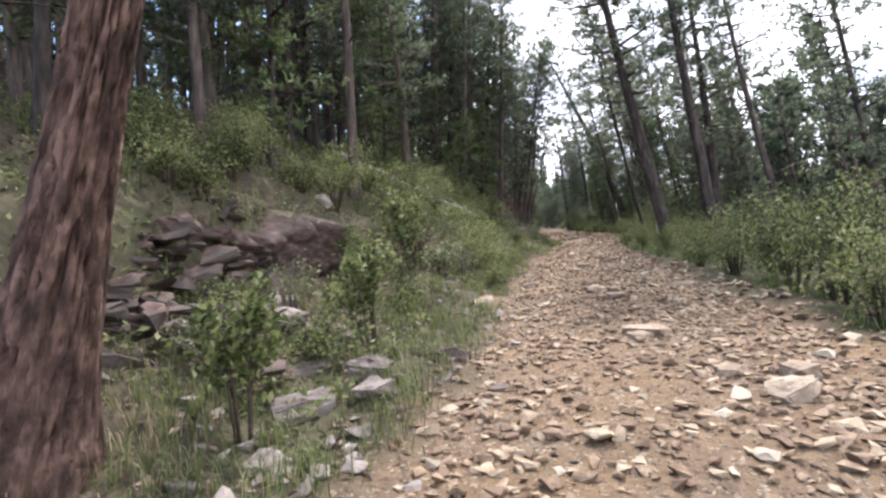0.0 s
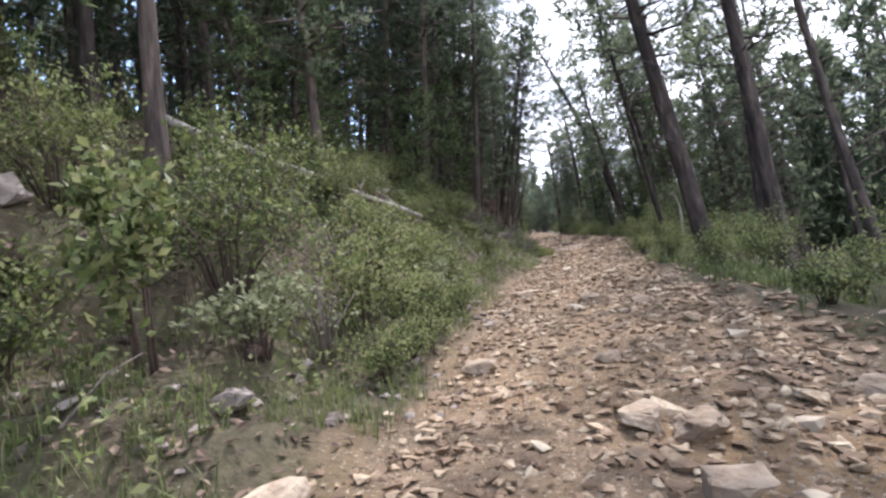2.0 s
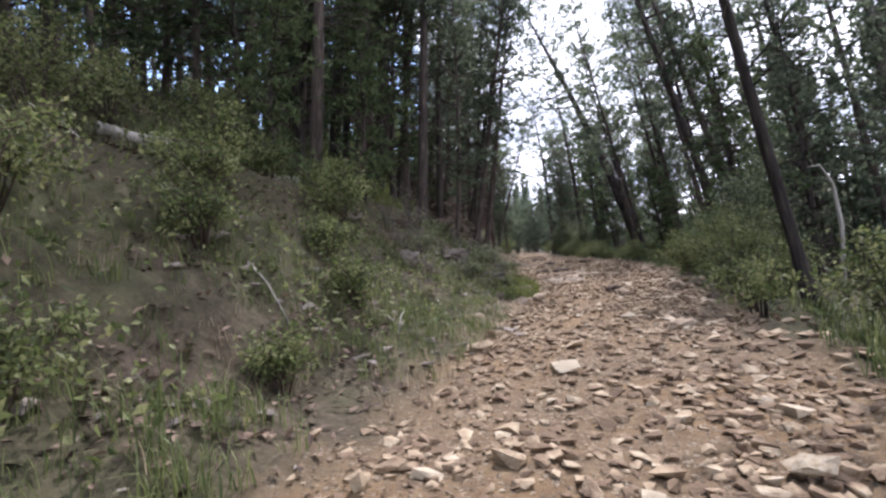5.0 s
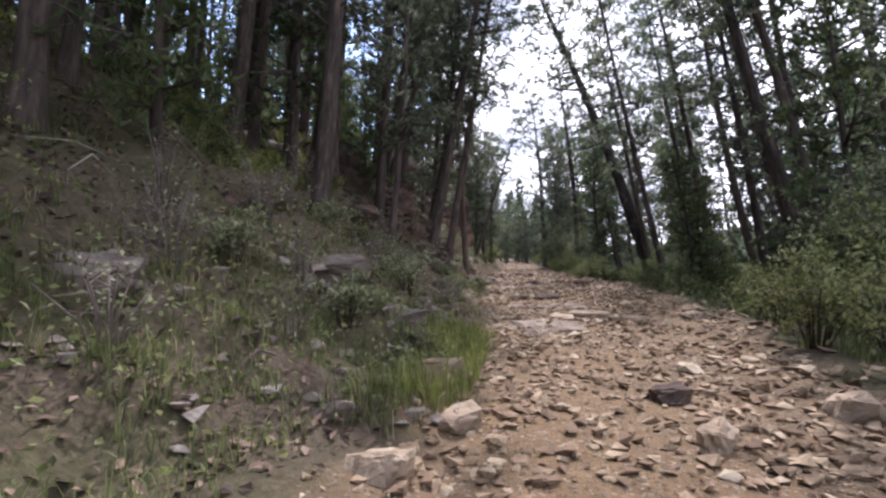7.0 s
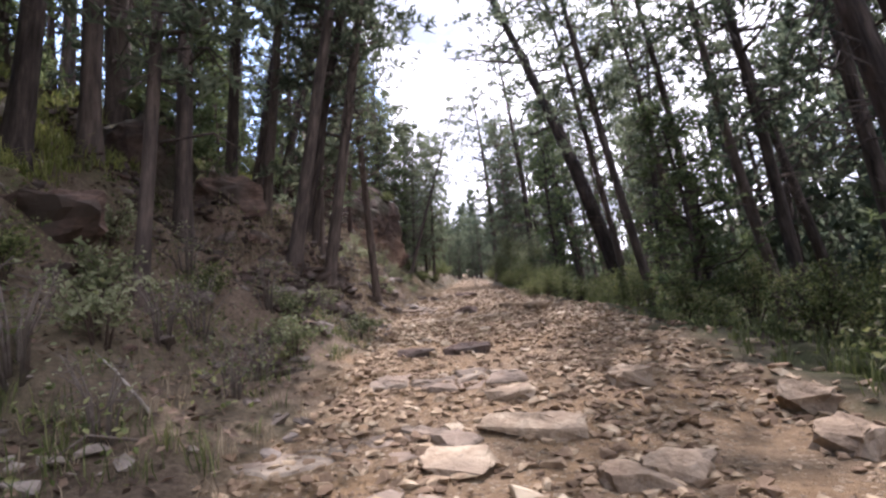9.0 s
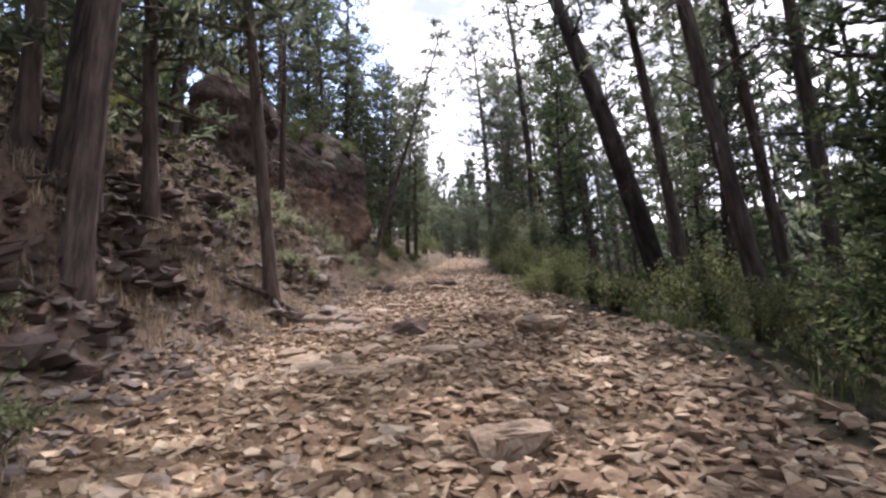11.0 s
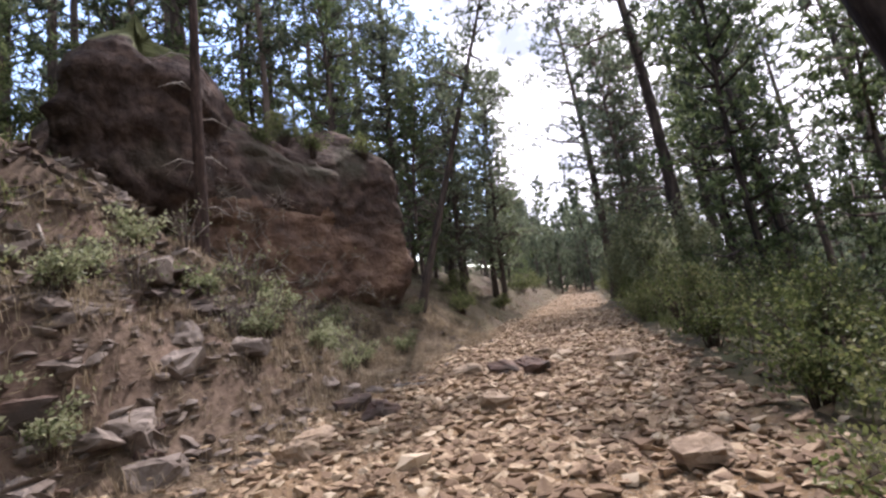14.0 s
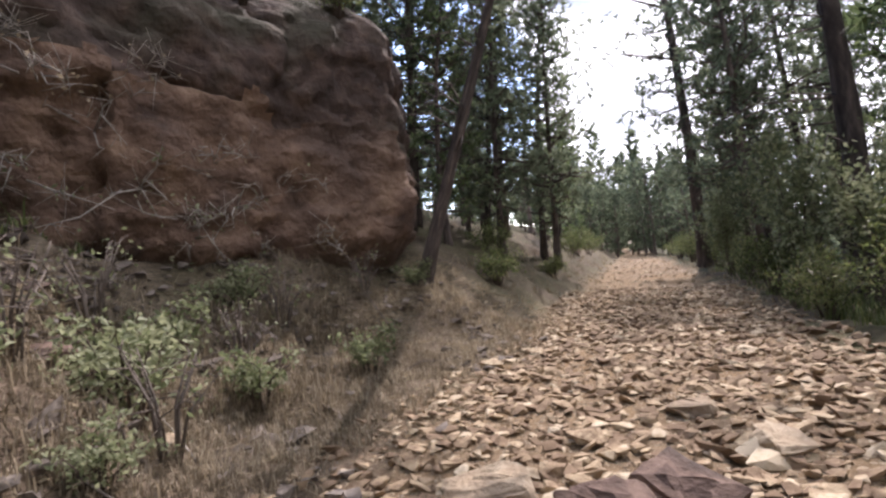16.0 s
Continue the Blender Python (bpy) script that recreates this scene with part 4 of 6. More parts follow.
# The larger stones, one by one: x, y, size, turn.
for k, (x, y, sx, sy, sz, turn, mat, label) in enumerate((
    (-3.05, 9.5, 0.85, 0.6, 0.42, 20, BOULDER, "pale angular boulder on the grassy bank"),
    (-1.15, 9.5, 0.5, 0.35, 0.2, 70, BOULDER, "flat pale stone at the trail's edge"),
    (0.92, 9.75, 0.3, 0.26, 0.2, 10, BOULDER, "angular tan stone lying on the trail"),
    (0.95, 10.5, 0.36, 0.3, 0.24, 50, BOULDER, "angular tan stone lying on the trail"),
    (0.65, 10.6, 0.34, 0.26, 0.18, 80, BOULDER, "angular tan stone lying on the trail"),
    (2.23, 11.2, 0.42, 0.3, 0.16, 15, BOULDER, "flat pale stone lying on the trail"),
    (0.63, 12.4, 0.3, 0.26, 0.18, 40, BOULDER, "angular tan stone lying on the trail"),
    (-0.5, 12.2, 0.34, 0.28, 0.2, 0, BOULDER, "angular tan stone lying on the trail"),
    (1.5, 4.6, 0.36, 0.3, 0.22, 0, BOULDER, "angular tan stone lying on the trail"),
    (1.75, 5.1, 0.3, 0.26, 0.2, 30, BOULDER, "angular tan stone lying on the trail"),
    (1.35, 5.3, 0.3, 0.2, 0.16, 60, BOULDER, "angular tan stone lying on the trail"),
    (0.85, 6.9, 0.3, 0.28, 0.18, 60, BOULDER, "angular tan stone lying on the trail"),
    (1.0, 7.1, 0.6, 0.4, 0.24, 160, BOULDER, "broad tan stone sunk in the trail"),
    (0.74, 16.0, 0.4, 0.3, 0.26, 20, BOULDER, "angular tan stone lying on the trail"),
    (1.5, 15.6, 0.55, 0.4, 0.18, 100, BOULDER, "flat tan stone sunk in the trail"),
    (-0.31, 17.1, 0.36, 0.24, 0.2, 10, BOULDER, "angular tan stone lying on the trail"),
    (2.3, 17.3, 0.4, 0.3, 0.24, 70, BOULDER, "angular tan stone lying on the trail"),
    (1.77, 17.9, 0.3, 0.3, 0.16, 30, BOULDER, "angular tan stone lying on the trail"),
    (-0.2, 17.6, 0.5, 0.3, 0.16, 20, BOULDER, "flat pale stone lying on the trail"),
    (2.0, 23.9, 0.34, 0.28, 0.2, 20, BOULDER, "angular tan stone lying on the trail"),
    (-0.5, 25.1, 0.55, 0.36, 0.24, 170, BOULDER, "pale flat boulder at the trail's edge"),
    (0.47, 28.1, 0.34, 0.28, 0.2, 40, BOULDER, "angular tan stone lying on the trail"),
    (1.92, 27.9, 0.36, 0.24, 0.26, 60, BOULDER, "angular tan stone lying on the trail"),
    (1.93, 28.9, 0.32, 0.28, 0.26, 0, DARK_ROCK, "dark red angular stone on the trail"),
    (2.98, 28.6, 0.46, 0.36, 0.3, 40, BOULDER, "pale stone on the trail's outer edge"),
    (3.3, 26.6, 0.6, 0.45, 0.34, 10, BOULDER, "pale boulder on the trail's outer edge"),
    (0.15, 27.2, 0.4, 0.3, 0.22, 10, BOULDER, "angular tan stone lying on the trail"),
    (0.12, 29.3, 0.5, 0.42, 0.34, 30, BOULDER, "pale stone half hidden in grass at the trail's edge"),
    (1.4, 34.1, 0.5, 0.4, 0.16, 0, BOULDER, "flat tan stone sunk in the trail"),
    (1.89, 34.8, 0.75, 0.4, 0.2, 160, BOULDER, "flat layered tan slab lying on the trail"),
    (1.78, 35.8, 0.45, 0.34, 0.18, 20, BOULDER, "pale flat stone lying on the trail"),
    (2.55, 33.97, 0.4, 0.34, 0.24, 60, BOULDER, "angular tan stone lying on the trail"),
    (2.3, 33.8, 0.38, 0.32, 0.2, 20, BOULDER, "angular tan stone lying on the trail"),
    (2.85, 36.0, 0.46, 0.36, 0.26, 30, BOULDER, "angular tan stone lying on the trail"),
    (3.55, 34.2, 0.5, 0.36, 0.3, 30, BOULDER, "pale stone on the trail's outer edge"),
    (3.75, 35.0, 0.4, 0.36, 0.3, 80, BOULDER, "pale stone on the trail's outer edge"),
    (1.24, 38.5, 0.7, 0.42, 0.26, 10, DARK_ROCK, "dark stone step across the trail"),
    (0.6, 38.3, 0.5, 0.4, 0.2, 30, DARK_ROCK, "dark stone step across the trail"),
    (2.2, 40.9, 0.55, 0.4, 0.3, 20, BOULDER, "tan stone lying on the trail"),
    (0.95, 44.85, 0.62, 0.5, 0.4, 15, DARK_ROCK, "large dark angular boulder in the trail"),
    (2.72, 44.85, 0.72, 0.54, 0.36, 150, BOULDER, "large pale boulder in the trail"),
    (1.98, 46.0, 0.34, 0.3, 0.3, 20, BOULDER, "angular tan stone lying on the trail"),
    (0.0, 47.5, 0.7, 0.4, 0.14, 10, BOULDER, "flat layered slab lying on the trail"),
    (0.2, 48.3, 0.6, 0.4, 0.14, 20, BOULDER, "flat layered slab lying on the trail"),
    (1.46, 48.1, 0.4, 0.3, 0.16, 40, BOULDER, "flat tan stone lying on the trail"),
    (1.50, 43.60, 0.50, 0.36, 0.15, 15, BOULDER, "flat broken slab of rock in the trail"),
    (1.90, 43.75, 0.40, 0.30, 0.15, 70, BOULDER, "flat broken slab of rock in the trail"),
    (0.10, 43.20, 0.50, 0.40, 0.15, 20, BOULDER, "flat broken slab of rock in the trail"),
    (0.50, 43.35, 0.44, 0.36, 0.15, 80, BOULDER, "flat broken slab of rock in the trail"),
    (-0.15, 43.60, 0.42, 0.34, 0.15, 130, BOULDER, "flat broken slab of rock in the trail"),
    (0.35, 42.85, 0.46, 0.34, 0.15, 40, BOULDER, "flat broken slab of rock in the trail"),
    (0.85, 42.50, 0.50, 0.36, 0.15, 0, BOULDER, "flat broken slab of rock in the trail"),
    (1.20, 42.80, 0.40, 0.30, 0.15, 100, BOULDER, "flat broken slab of rock in the trail"),
    (0.70, 43.80, 0.36, 0.30, 0.15, 50, BOULDER, "flat broken slab of rock in the trail"),
    (-0.62, 52.05, 0.5, 0.36, 0.3, 10, DARK_ROCK, "dark angular stone at the trail's edge"),
    (-1.15, 52.4, 0.46, 0.4, 0.3, 60, DARK_ROCK, "dark angular stone at the trail's edge"),
    (-0.95, 51.2, 0.5, 0.4, 0.24, 100, BOULDER, "grey angular stone at the trail's edge"),
    (-0.75, 50.6, 0.36, 0.3, 0.24, 30, BOULDER, "grey angular stone at the trail's edge"),
    (0.32, 54.3, 0.52, 0.42, 0.32, 20, DARK_ROCK, "dark angular boulder in the trail"),
    (0.55, 54.65, 0.5, 0.36, 0.26, 130, DARK_ROCK, "dark angular boulder in the trail"),
    (0.78, 54.2, 0.46, 0.36, 0.3, 80, DARK_ROCK, "dark angular stone in the trail"),
    (0.6, 52.0, 0.45, 0.36, 0.24, 30, BOULDER, "angular tan stone lying on the trail"),
    (-0.3, 54.5, 0.46, 0.36, 0.26, 10, BOULDER, "pale rounded stone on the trail"),
    (1.05, 55.3, 0.36, 0.3, 0.2, 120, BOULDER, "pale angular stone on the trail"),
    (0.66, 55.95, 0.34, 0.3, 0.2, 0, BOULDER, "angular tan stone lying on the trail"),
    (-2.15, 54.3, 0.24, 0.18, 0.16, 0, BOULDER, "pale stone in dry grass"),
    (1.9, 54.2, 0.5, 0.36, 0.3, 40, BOULDER, "pale stone on the trail's outer edge"),
    (2.3, 50.2, 0.4, 0.36, 0.26, 10, BOULDER, "angular tan stone lying on the trail"),
)):
    boulder("rock", 100 + k, x, y, (sx, sy, sz), turn, 0, mat, 0.35, label)

# Flat cracked bedrock that comes up through the trail.
def bedrock(x, y, wide, deep, across, along, turn, seed, high=0.06, label="flat cracked pale bedrock level with the trail"):
    rs = np.random.RandomState(seed)
    ob = thing("bedrock", label, "rock", pose(x, y, ground_z(x, y), 0, 0, turn), "bedrock in the trail")
    knots = {(i, j): Vector((wide * (i / across - 0.5) + rs.normal(0, 0.2) * wide / across, deep * (j / along - 0.5) + rs.normal(0, 0.2) * deep / along, 0)) for i in range(across + 1) for j in range(along + 1)}
    for i in range(across):
        for j in range(along):
            if (i in (0, across - 1) and j in (0, along - 1)) and rs.rand() < 0.6:
                continue
            ring = [knots[i, j], knots[i + 1, j], knots[i + 1, j + 1], knots[i, j + 1]]
            mid = sum(ring, Vector()) / 4
            rim = []
            for k in range(4):
                a, b = ring[k], ring[(k + 1) % 4]
                for s in (0.08, 0.36, 0.64, 0.92):
                    rim.append(mid + (a.lerp(b, s) - mid) * rs.uniform(0.88, 1.0))
            top = high + rs.uniform(-0.03, 0.02)
            spin = Matrix.Rotation(radians(turn), 3, "Z")
            lie = [ground_z(*(spin @ (p * 0.6 + mid * 0.4) + Vector((x, y, 0)))[:2]) - ground_z(x, y) for p in rim]
            n = len(rim)
            vs = [p + Vector((0, 0, -0.25)) for p in rim]
            vs += [p + Vector((0, 0, top - 0.025 + lie[k])) for k, p in enumerate(rim)]
            vs += [mid + (p - mid) * rs.uniform(0.78, 0.94) + Vector((0, 0, top + lie[k] + rs.normal(0, 0.008))) for k, p in enumerate(rim)]
            vs.append(mid + Vector((0, 0, top + sum(lie) / n + rs.uniform(-0.015, 0.015))))
            fs = [(r * n + k, r * n + (k + 1) % n, (r + 1) * n + (k + 1) % n, (r + 1) * n + k) for r in (0, 1) for k in range(n)]
            fs += [(2 * n + k, 2 * n + (k + 1) % n, 3 * n) for k in range(n)]
            part("slab", mesh_of("slab", vs, fs, BEDROCK), ob)
    return ob


bedrock(1.0, 32.9, 1.6, 1.2, 3, 2, 12, 5, 0.045)
bedrock(0.75, 34.5, 1.3, 1.0, 4, 3, 40, 6, 0.02)
bedrock(0.3, 31.9, 0.9, 0.8, 3, 2, 20, 7, 0.02)
bedrock(1.2, 36.6, 1.4, 0.9, 4, 3, 10, 8, 0.03)
bedrock(0.5, 42.9, 1.7, 1.1, 5, 3, 25, 9, 0.015)
bedrock(-0.3, 45.3, 1.5, 0.8, 4, 2, 5, 10, 0.05, "low ledge of flat layered rock beside the trail")
bedrock(-0.7, 46.4, 1.5, 0.7, 4, 2, -4, 11, 0.09, "low ledge of flat layered rock beside the trail")
bedrock(0.6, 40.2, 1.5, 1.0, 4, 2, 15, 12, 0.02)

# Boulders and stones on the bank.
for k, (x, y, sx, sy, sz, turn, mat) in enumerate((
    (-2.15, 27.9, 0.85, 0.6, 0.5, 10, BANK_STONE), (-1.76, 32.0, 0.9, 0.6, 0.5, 30, BANK_STONE), (-1.0, 29.9, 0.5, 0.4, 0.36, 60, BANK_STONE), (-0.7, 31.2, 0.6, 0.45, 0.4, 20, BANK_STONE),
    (-0.55, 32.6, 0.7, 0.5, 0.45, 80, BANK_STONE), (-3.2, 36.6, 1.3, 0.9, 0.9, 15, DARK_ROCK), (-1.3, 37.5, 0.8, 0.6, 0.6, 40, DARK_ROCK),
    (-3.4, 41.5, 1.6, 1.1, 1.3, 0, DARK_ROCK), (-1.4, 44.2, 0.7, 0.5, 0.5, 30, DARK_ROCK), (-2.2, 50.8, 0.6, 0.5, 0.4, 0, BANK_STONE), (-1.9, 50.0, 0.45, 0.4, 0.26, 40, BANK_STONE),
    (-2.4, 49.2, 0.6, 0.4, 0.3, 70, DARK_ROCK), (-1.7, 48.6, 0.4, 0.3, 0.2, 20, BANK_STONE), (-2.0, 51.8, 0.5, 0.4, 0.3, 20, BANK_STONE), (-2.6, 52.4, 0.4, 0.35, 0.3, 55, BANK_STONE),
    (-3.1, 51.6, 0.6, 0.4, 0.4, 0, BANK_STONE), (-1.2, 49.2, 0.4, 0.36, 0.26, 0, BANK_STONE), (-1.32, 53.4, 0.3, 0.24, 0.2, 20, BANK_STONE), (-1.5, 53.1, 0.36, 0.26, 0.22, 70, BANK_STONE), (-1.66, 52.8, 0.32, 0.26, 0.22, 130, BANK_STONE), (-2.5, 51.3, 0.5, 0.4, 0.4, 30, BANK_STONE), (-2.85, 50.9, 0.44, 0.36, 0.36, 80, BANK_STONE), (-3.3, 53.2, 0.5, 0.4, 0.34, 10, BANK_STONE), (-1.55, 49.9, 0.5, 0.4, 0.3, 100, BANK_STONE), (-3.4, 54.5, 0.4, 0.3, 0.3, 10, DARK_ROCK),
    (-1.9, 4.4, 0.5, 0.4, 0.3, 30, BANK_STONE), (-2.4, 5.4, 0.7, 0.5, 0.34, 60, BANK_STONE), (-1.7, 3.6, 0.4, 0.3, 0.2, 0, BANK_STONE), (-2.9, 6.4, 0.8, 0.5, 0.36, 20, BANK_STONE),
    (-3.6, 7.6, 0.9, 0.6, 0.4, 20, BANK_STONE), (-1.05, 5.9, 0.45, 0.3, 0.3, 10, DARK_ROCK), (-4.2, 21.0, 0.7, 0.5, 0.5, 0, DARK_ROCK), (-2.2, 18.6, 0.55, 0.45, 0.4, 0, DARK_ROCK),
)):
    boulder("rock", 300 + k, x, y, (sx, sy, sz), turn, 8, mat, 0.48, "dark weathered boulder bedded in the bank" if mat is DARK_ROCK else "grey weathered stone bedded in the bank", "boulders on the bank")


# Ledges of layered rock that stick out of the bank.
def ledge(x, y, turn, long, deep, layers, seed, mat=DARK_ROCK, z=None, label="layered ledge of dark red rock in the bank"):
    rs = np.random.RandomState(seed)
    base = ground_z(x, y) if z is None else z
    ob = thing("rock_ledge", label, "rock", pose(x, y, base, 0, 0, turn), "rock ledges in the bank")
    h = -0.3
    for k in range(layers * 2):
        th = rs.uniform(0.07, 0.19)
        at = -long / 2 + rs.uniform(-0.3, 0.3) * (1 + 0.2 * k)
        while at < long / 2 - 0.05 * k:
            run = rs.uniform(0.16, 0.55)
            if rs.rand() < 0.68:
                me = lump(seed * 31 + k * 7 + int(at * 10), (run * 1.1, deep * rs.uniform(0.4, 0.8), th * rs.uniform(1.2, 1.9)), cuts=1, rough=0.3, points=20)
                me.materials.append(mat)
                slab = part("slab", me, ob)
                slab.matrix_basis = pose(at + run / 2, rs.uniform(-0.2, 0.2) + 0.085 * k, h + th / 2 + rs.uniform(-0.03, 0.03), rs.uniform(-14, 14), rs.uniform(-12, 12), rs.uniform(-35, 35))
            at += run
        h += th * 0.86
    return ob


ledge(-4.35, 5.9, 62, 1.7, 0.8, 4, 31)
ledge(-4.1, 4.6, 60, 1.5, 0.8, 4, 32)
ledge(-3.55, 5.5, 55, 1.4, 0.7, 2, 33, BANK_STONE, None, "layered ledge of grey rock in the bank")
ledge(-3.1, 4.2, 50, 1.2, 0.6, 3, 34)
ledge(-4.6, 7.3, 70, 1.8, 0.7, 4, 35)
ledge(-3.2, 5.3, 60, 1.6, 0.7, 2, 3, BANK_STONE, None, "layered ledge of grey rock in the bank")
ledge(-2.7, 6.7, 70, 1.6, 0.7, 2, 13, BANK_STONE, None, "layered ledge of grey rock in the bank")
ledge(-1.7, 31.6, 85, 1.3, 0.7, 2, 4, BANK_STONE, None, "layered ledge of grey rock in the bank")
ledge(-2.8, 32.6, 88, 1.8, 0.8, 3, 5)
ledge(-0.9, 46.1, 5, 1.9, 0.7, 2, 6, BANK_STONE, None, "low layered ledge beside the trail")
ledge(-2.6, 45.0, 85, 2.6, 0.9, 6, 7)
ledge(-2.9, 47.8, 92, 2.4, 0.9, 5, 8)
ledge(-1.95, 43.0, 80, 2.2, 0.8, 5, 9)
ledge(-3.6, 43.8, 85, 2.4, 0.9, 4, 21)
ledge(-3.8, 46.4, 88, 2.6, 0.9, 4, 22)
ledge(-2.9, 51.2, 95, 1.8, 0.8, 3, 23)
ledge(-4.4, 48.6, 90, 2.4, 0.9, 3, 24)
ledge(-1.5, 40.6, 80, 2.0, 0.7, 4, 25)
ledge(-1.9, 49.3, 95, 1.4, 0.6, 2, 26, BANK_STONE, None, "low broken ledge of grey rock in the bank")
ledge(-3.3, 49.8, 85, 2.4, 0.9, 4, 10, BANK_STONE, None, "layered ledge of grey rock in the bank")
ledge(-1.4, 54.2, 60, 1.3, 0.5, 1, 11, BOULDER, None, "low layered ledge beside the trail")


# The red sandstone outcrop: a block with an overhanging, cracked face and a dark crust on top.
def outcrop(name, corners, low, high, seed, mat, label, bulge=0.3, levels=72, around=260, cap=None, share=0.74, rise=0.0):
    pts = [Vector((*c, 0)) for c in corners]
    lens = [(pts[(k + 1) % len(pts)] - pts[k]).length for k in range(len(pts))]
    total = sum(lens)
    ring = []
    for k in range(around):
        s = total * k / around
        i = 0
        while s > lens[i]:
            s -= lens[i]
            i += 1
        ring.append(pts[i].lerp(pts[(i + 1) % len(pts)], s / lens[i]))
    mid = sum(ring, Vector()) / around
    for _ in range(3):
        ring = [(ring[k - 1] + ring[k] * 2 + ring[(k + 1) % around]) / 4 for k in range(around)]
    rows = []
    for j in range(levels):
        s = j / (levels - 1)
        row = []
        for k, p in enumerate(ring):
            way = (p - mid).normalized()
            q = Vector((p.x, p.y, low + s * (high - low)))
            crack = noise.noise(q * 0.55 + Vector((seed, 0, 0)))
            dist, near = noise.voronoi(q * 0.62 + Vector((seed, seed, 0)))
            block = 0.38 * noise.noise(near[0] * 3.7) - 0.12 * max(0, 1 - (dist[1] - dist[0]) * 14)
            big = block + 0.22 * crack + 0.12 * noise.noise(q * 1.25 + Vector((seed, 9, 0))) + 0.12 * noise.noise(q * 3.2) + 0.07 * noise.noise(q * 8)
            seam = -0.07 * max(0, 1 - abs(noise.noise(Vector((q.x * 0.5, q.y * 0.5, q.z * 0.9 + seed)))) * 14)
            chip, cell = noise.voronoi(q * 2.1 + Vector((seed, 3, seed)))
            seam += 0.13 * noise.noise(cell[0] * 5.3) - 0.03 * max(0, 1 - (chip[1] - chip[0]) * 12)
            under = -0.75 * max(0, 0.22 - s) / 0.22
            roundoff = -1.5 * max(0, s - 0.72) ** 2 / 0.06
            bed = q.z * 1.15 + 0.5 * noise.noise(q * 0.4 + Vector((0, seed, 0)))
            seam += 0.16 * ((bed % 1.0) ** 3) * (0.4 + noise.noise(q * 0.8 + Vector((0, 0, seed)))) - 0.06 * max(0, 1 - abs(noise.noise(q * 1.1 + Vector((seed, 5, 1)))) * 18)
            off = big * 0.75 + seam + under + roundoff * 0.6 + bulge * math.sin(s * 3.0)
            top = high + 0.8 * noise.noise(Vector((p.x * 0.5, p.y * 0.5, seed))) + rise * max(0, -3.5 - p.x)
            row.append((q.x + way.x * off, q.y + way.y * off, low + s * (top - low)))
        rows.append(row)
    caps = 9
    last = rows[-1]
    for j in range(1, caps):
        s = 1 - j / caps
        row = []
        for k, p in enumerate(last):
            x, y = mid.x + (p[0] - mid.x) * s, mid.y + (p[1] - mid.y) * s
            z = p[2] * s + (high + 0.5 + rise * 3) * (1 - s) + 0.25 * noise.noise(Vector((x, y, seed)))
            row.append((x, y, z))
        rows.append(row)
    vs = [p for row in rows for p in row] + [(mid.x, mid.y, high + 0.5 + rise * 3)]
    fs = [(j * around + k, j * around + (k + 1) % around, (j + 1) * around + (k + 1) % around, (j + 1) * around + k) for j in range(len(rows) - 1) for k in range(around)]
    fs += [((len(rows) - 1) * around + k, (len(rows) - 1) * around + (k + 1) % around, len(vs) - 1) for k in range(around)]
    ob = thing(name, label, "rock")
    upper, lower = [], []
    for q in fs:
        c = sum((Vector(vs[i]) for i in q), Vector()) / len(q)
        (upper if c.z > low + (high - low) * (share + 0.16 * noise.noise(c * 0.4) + 0.05 * noise.noise(c * 2.2)) else lower).append(q)
    for name_of, some, m, note in (("rock_face", lower, mat, ""), (cap[0], upper, cap[1], cap[2])):
        used = sorted({i for q in some for i in q})
        at = {i: k for k, i in enumerate(used)}
        part(name_of, mesh_of(name_of, [vs[i] for i in used], [tuple(at[i] for i in q) for q in some], m, True), ob, note)
    return BVHTree.FromPolygons(vs, fs)


crag = outcrop("rock_outcrop", ((-3.1, 59.4), (-5.3, 55.6), (-8.5, 54.2), (-11.5, 57.5), (-9.5, 63.0), (-4.6, 62.6)), 0.5, 5.3, 4.0, CLIFF,
        "tall red sandstone outcrop with an overhanging face", cap=("crust", CRUST, "dark weathered crust"), share=0.56, rise=0.16)
outcrop("rock_outcrop", ((-5.2, 54.9), (-5.9, 53.9), (-7.1, 53.9), (-7.6, 55.2), (-6.6, 56.4), (-5.4, 56.0)), 2.8, 7.1, 9.0, CRUST,
        "dark rounded rock outcrop above the bank", bulge=0.2, levels=30, around=100, cap=("turf", MOSS, "mossy green top"), share=0.97)
outcrop("rock_outcrop", ((-4.2, 41.6), (-5.0, 40.6), (-6.4, 41.0), (-6.6, 42.6), (-5.2, 43.2)), 2.2, 4.9, 2.0, CRUST,
        "dark rounded rock outcrop above the bank", bulge=0.15, levels=24, around=80, cap=("turf", MOSS, "mossy green top"), share=0.97)

outcrop("rock_outcrop", ((-3.95, 10.9), (-4.25, 9.4), (-4.5, 8.0), (-5.0, 6.4), (-6.6, 6.0), (-7.2, 9.0), (-5.6, 11.6)), 0.35, 2.0, 6.0, DARK_ROCK,
        "dark undercut ledge of layered red rock in the bank", bulge=0.12, levels=34, around=150, cap=("turf", TURF, "dry grassy top"), share=0.9)


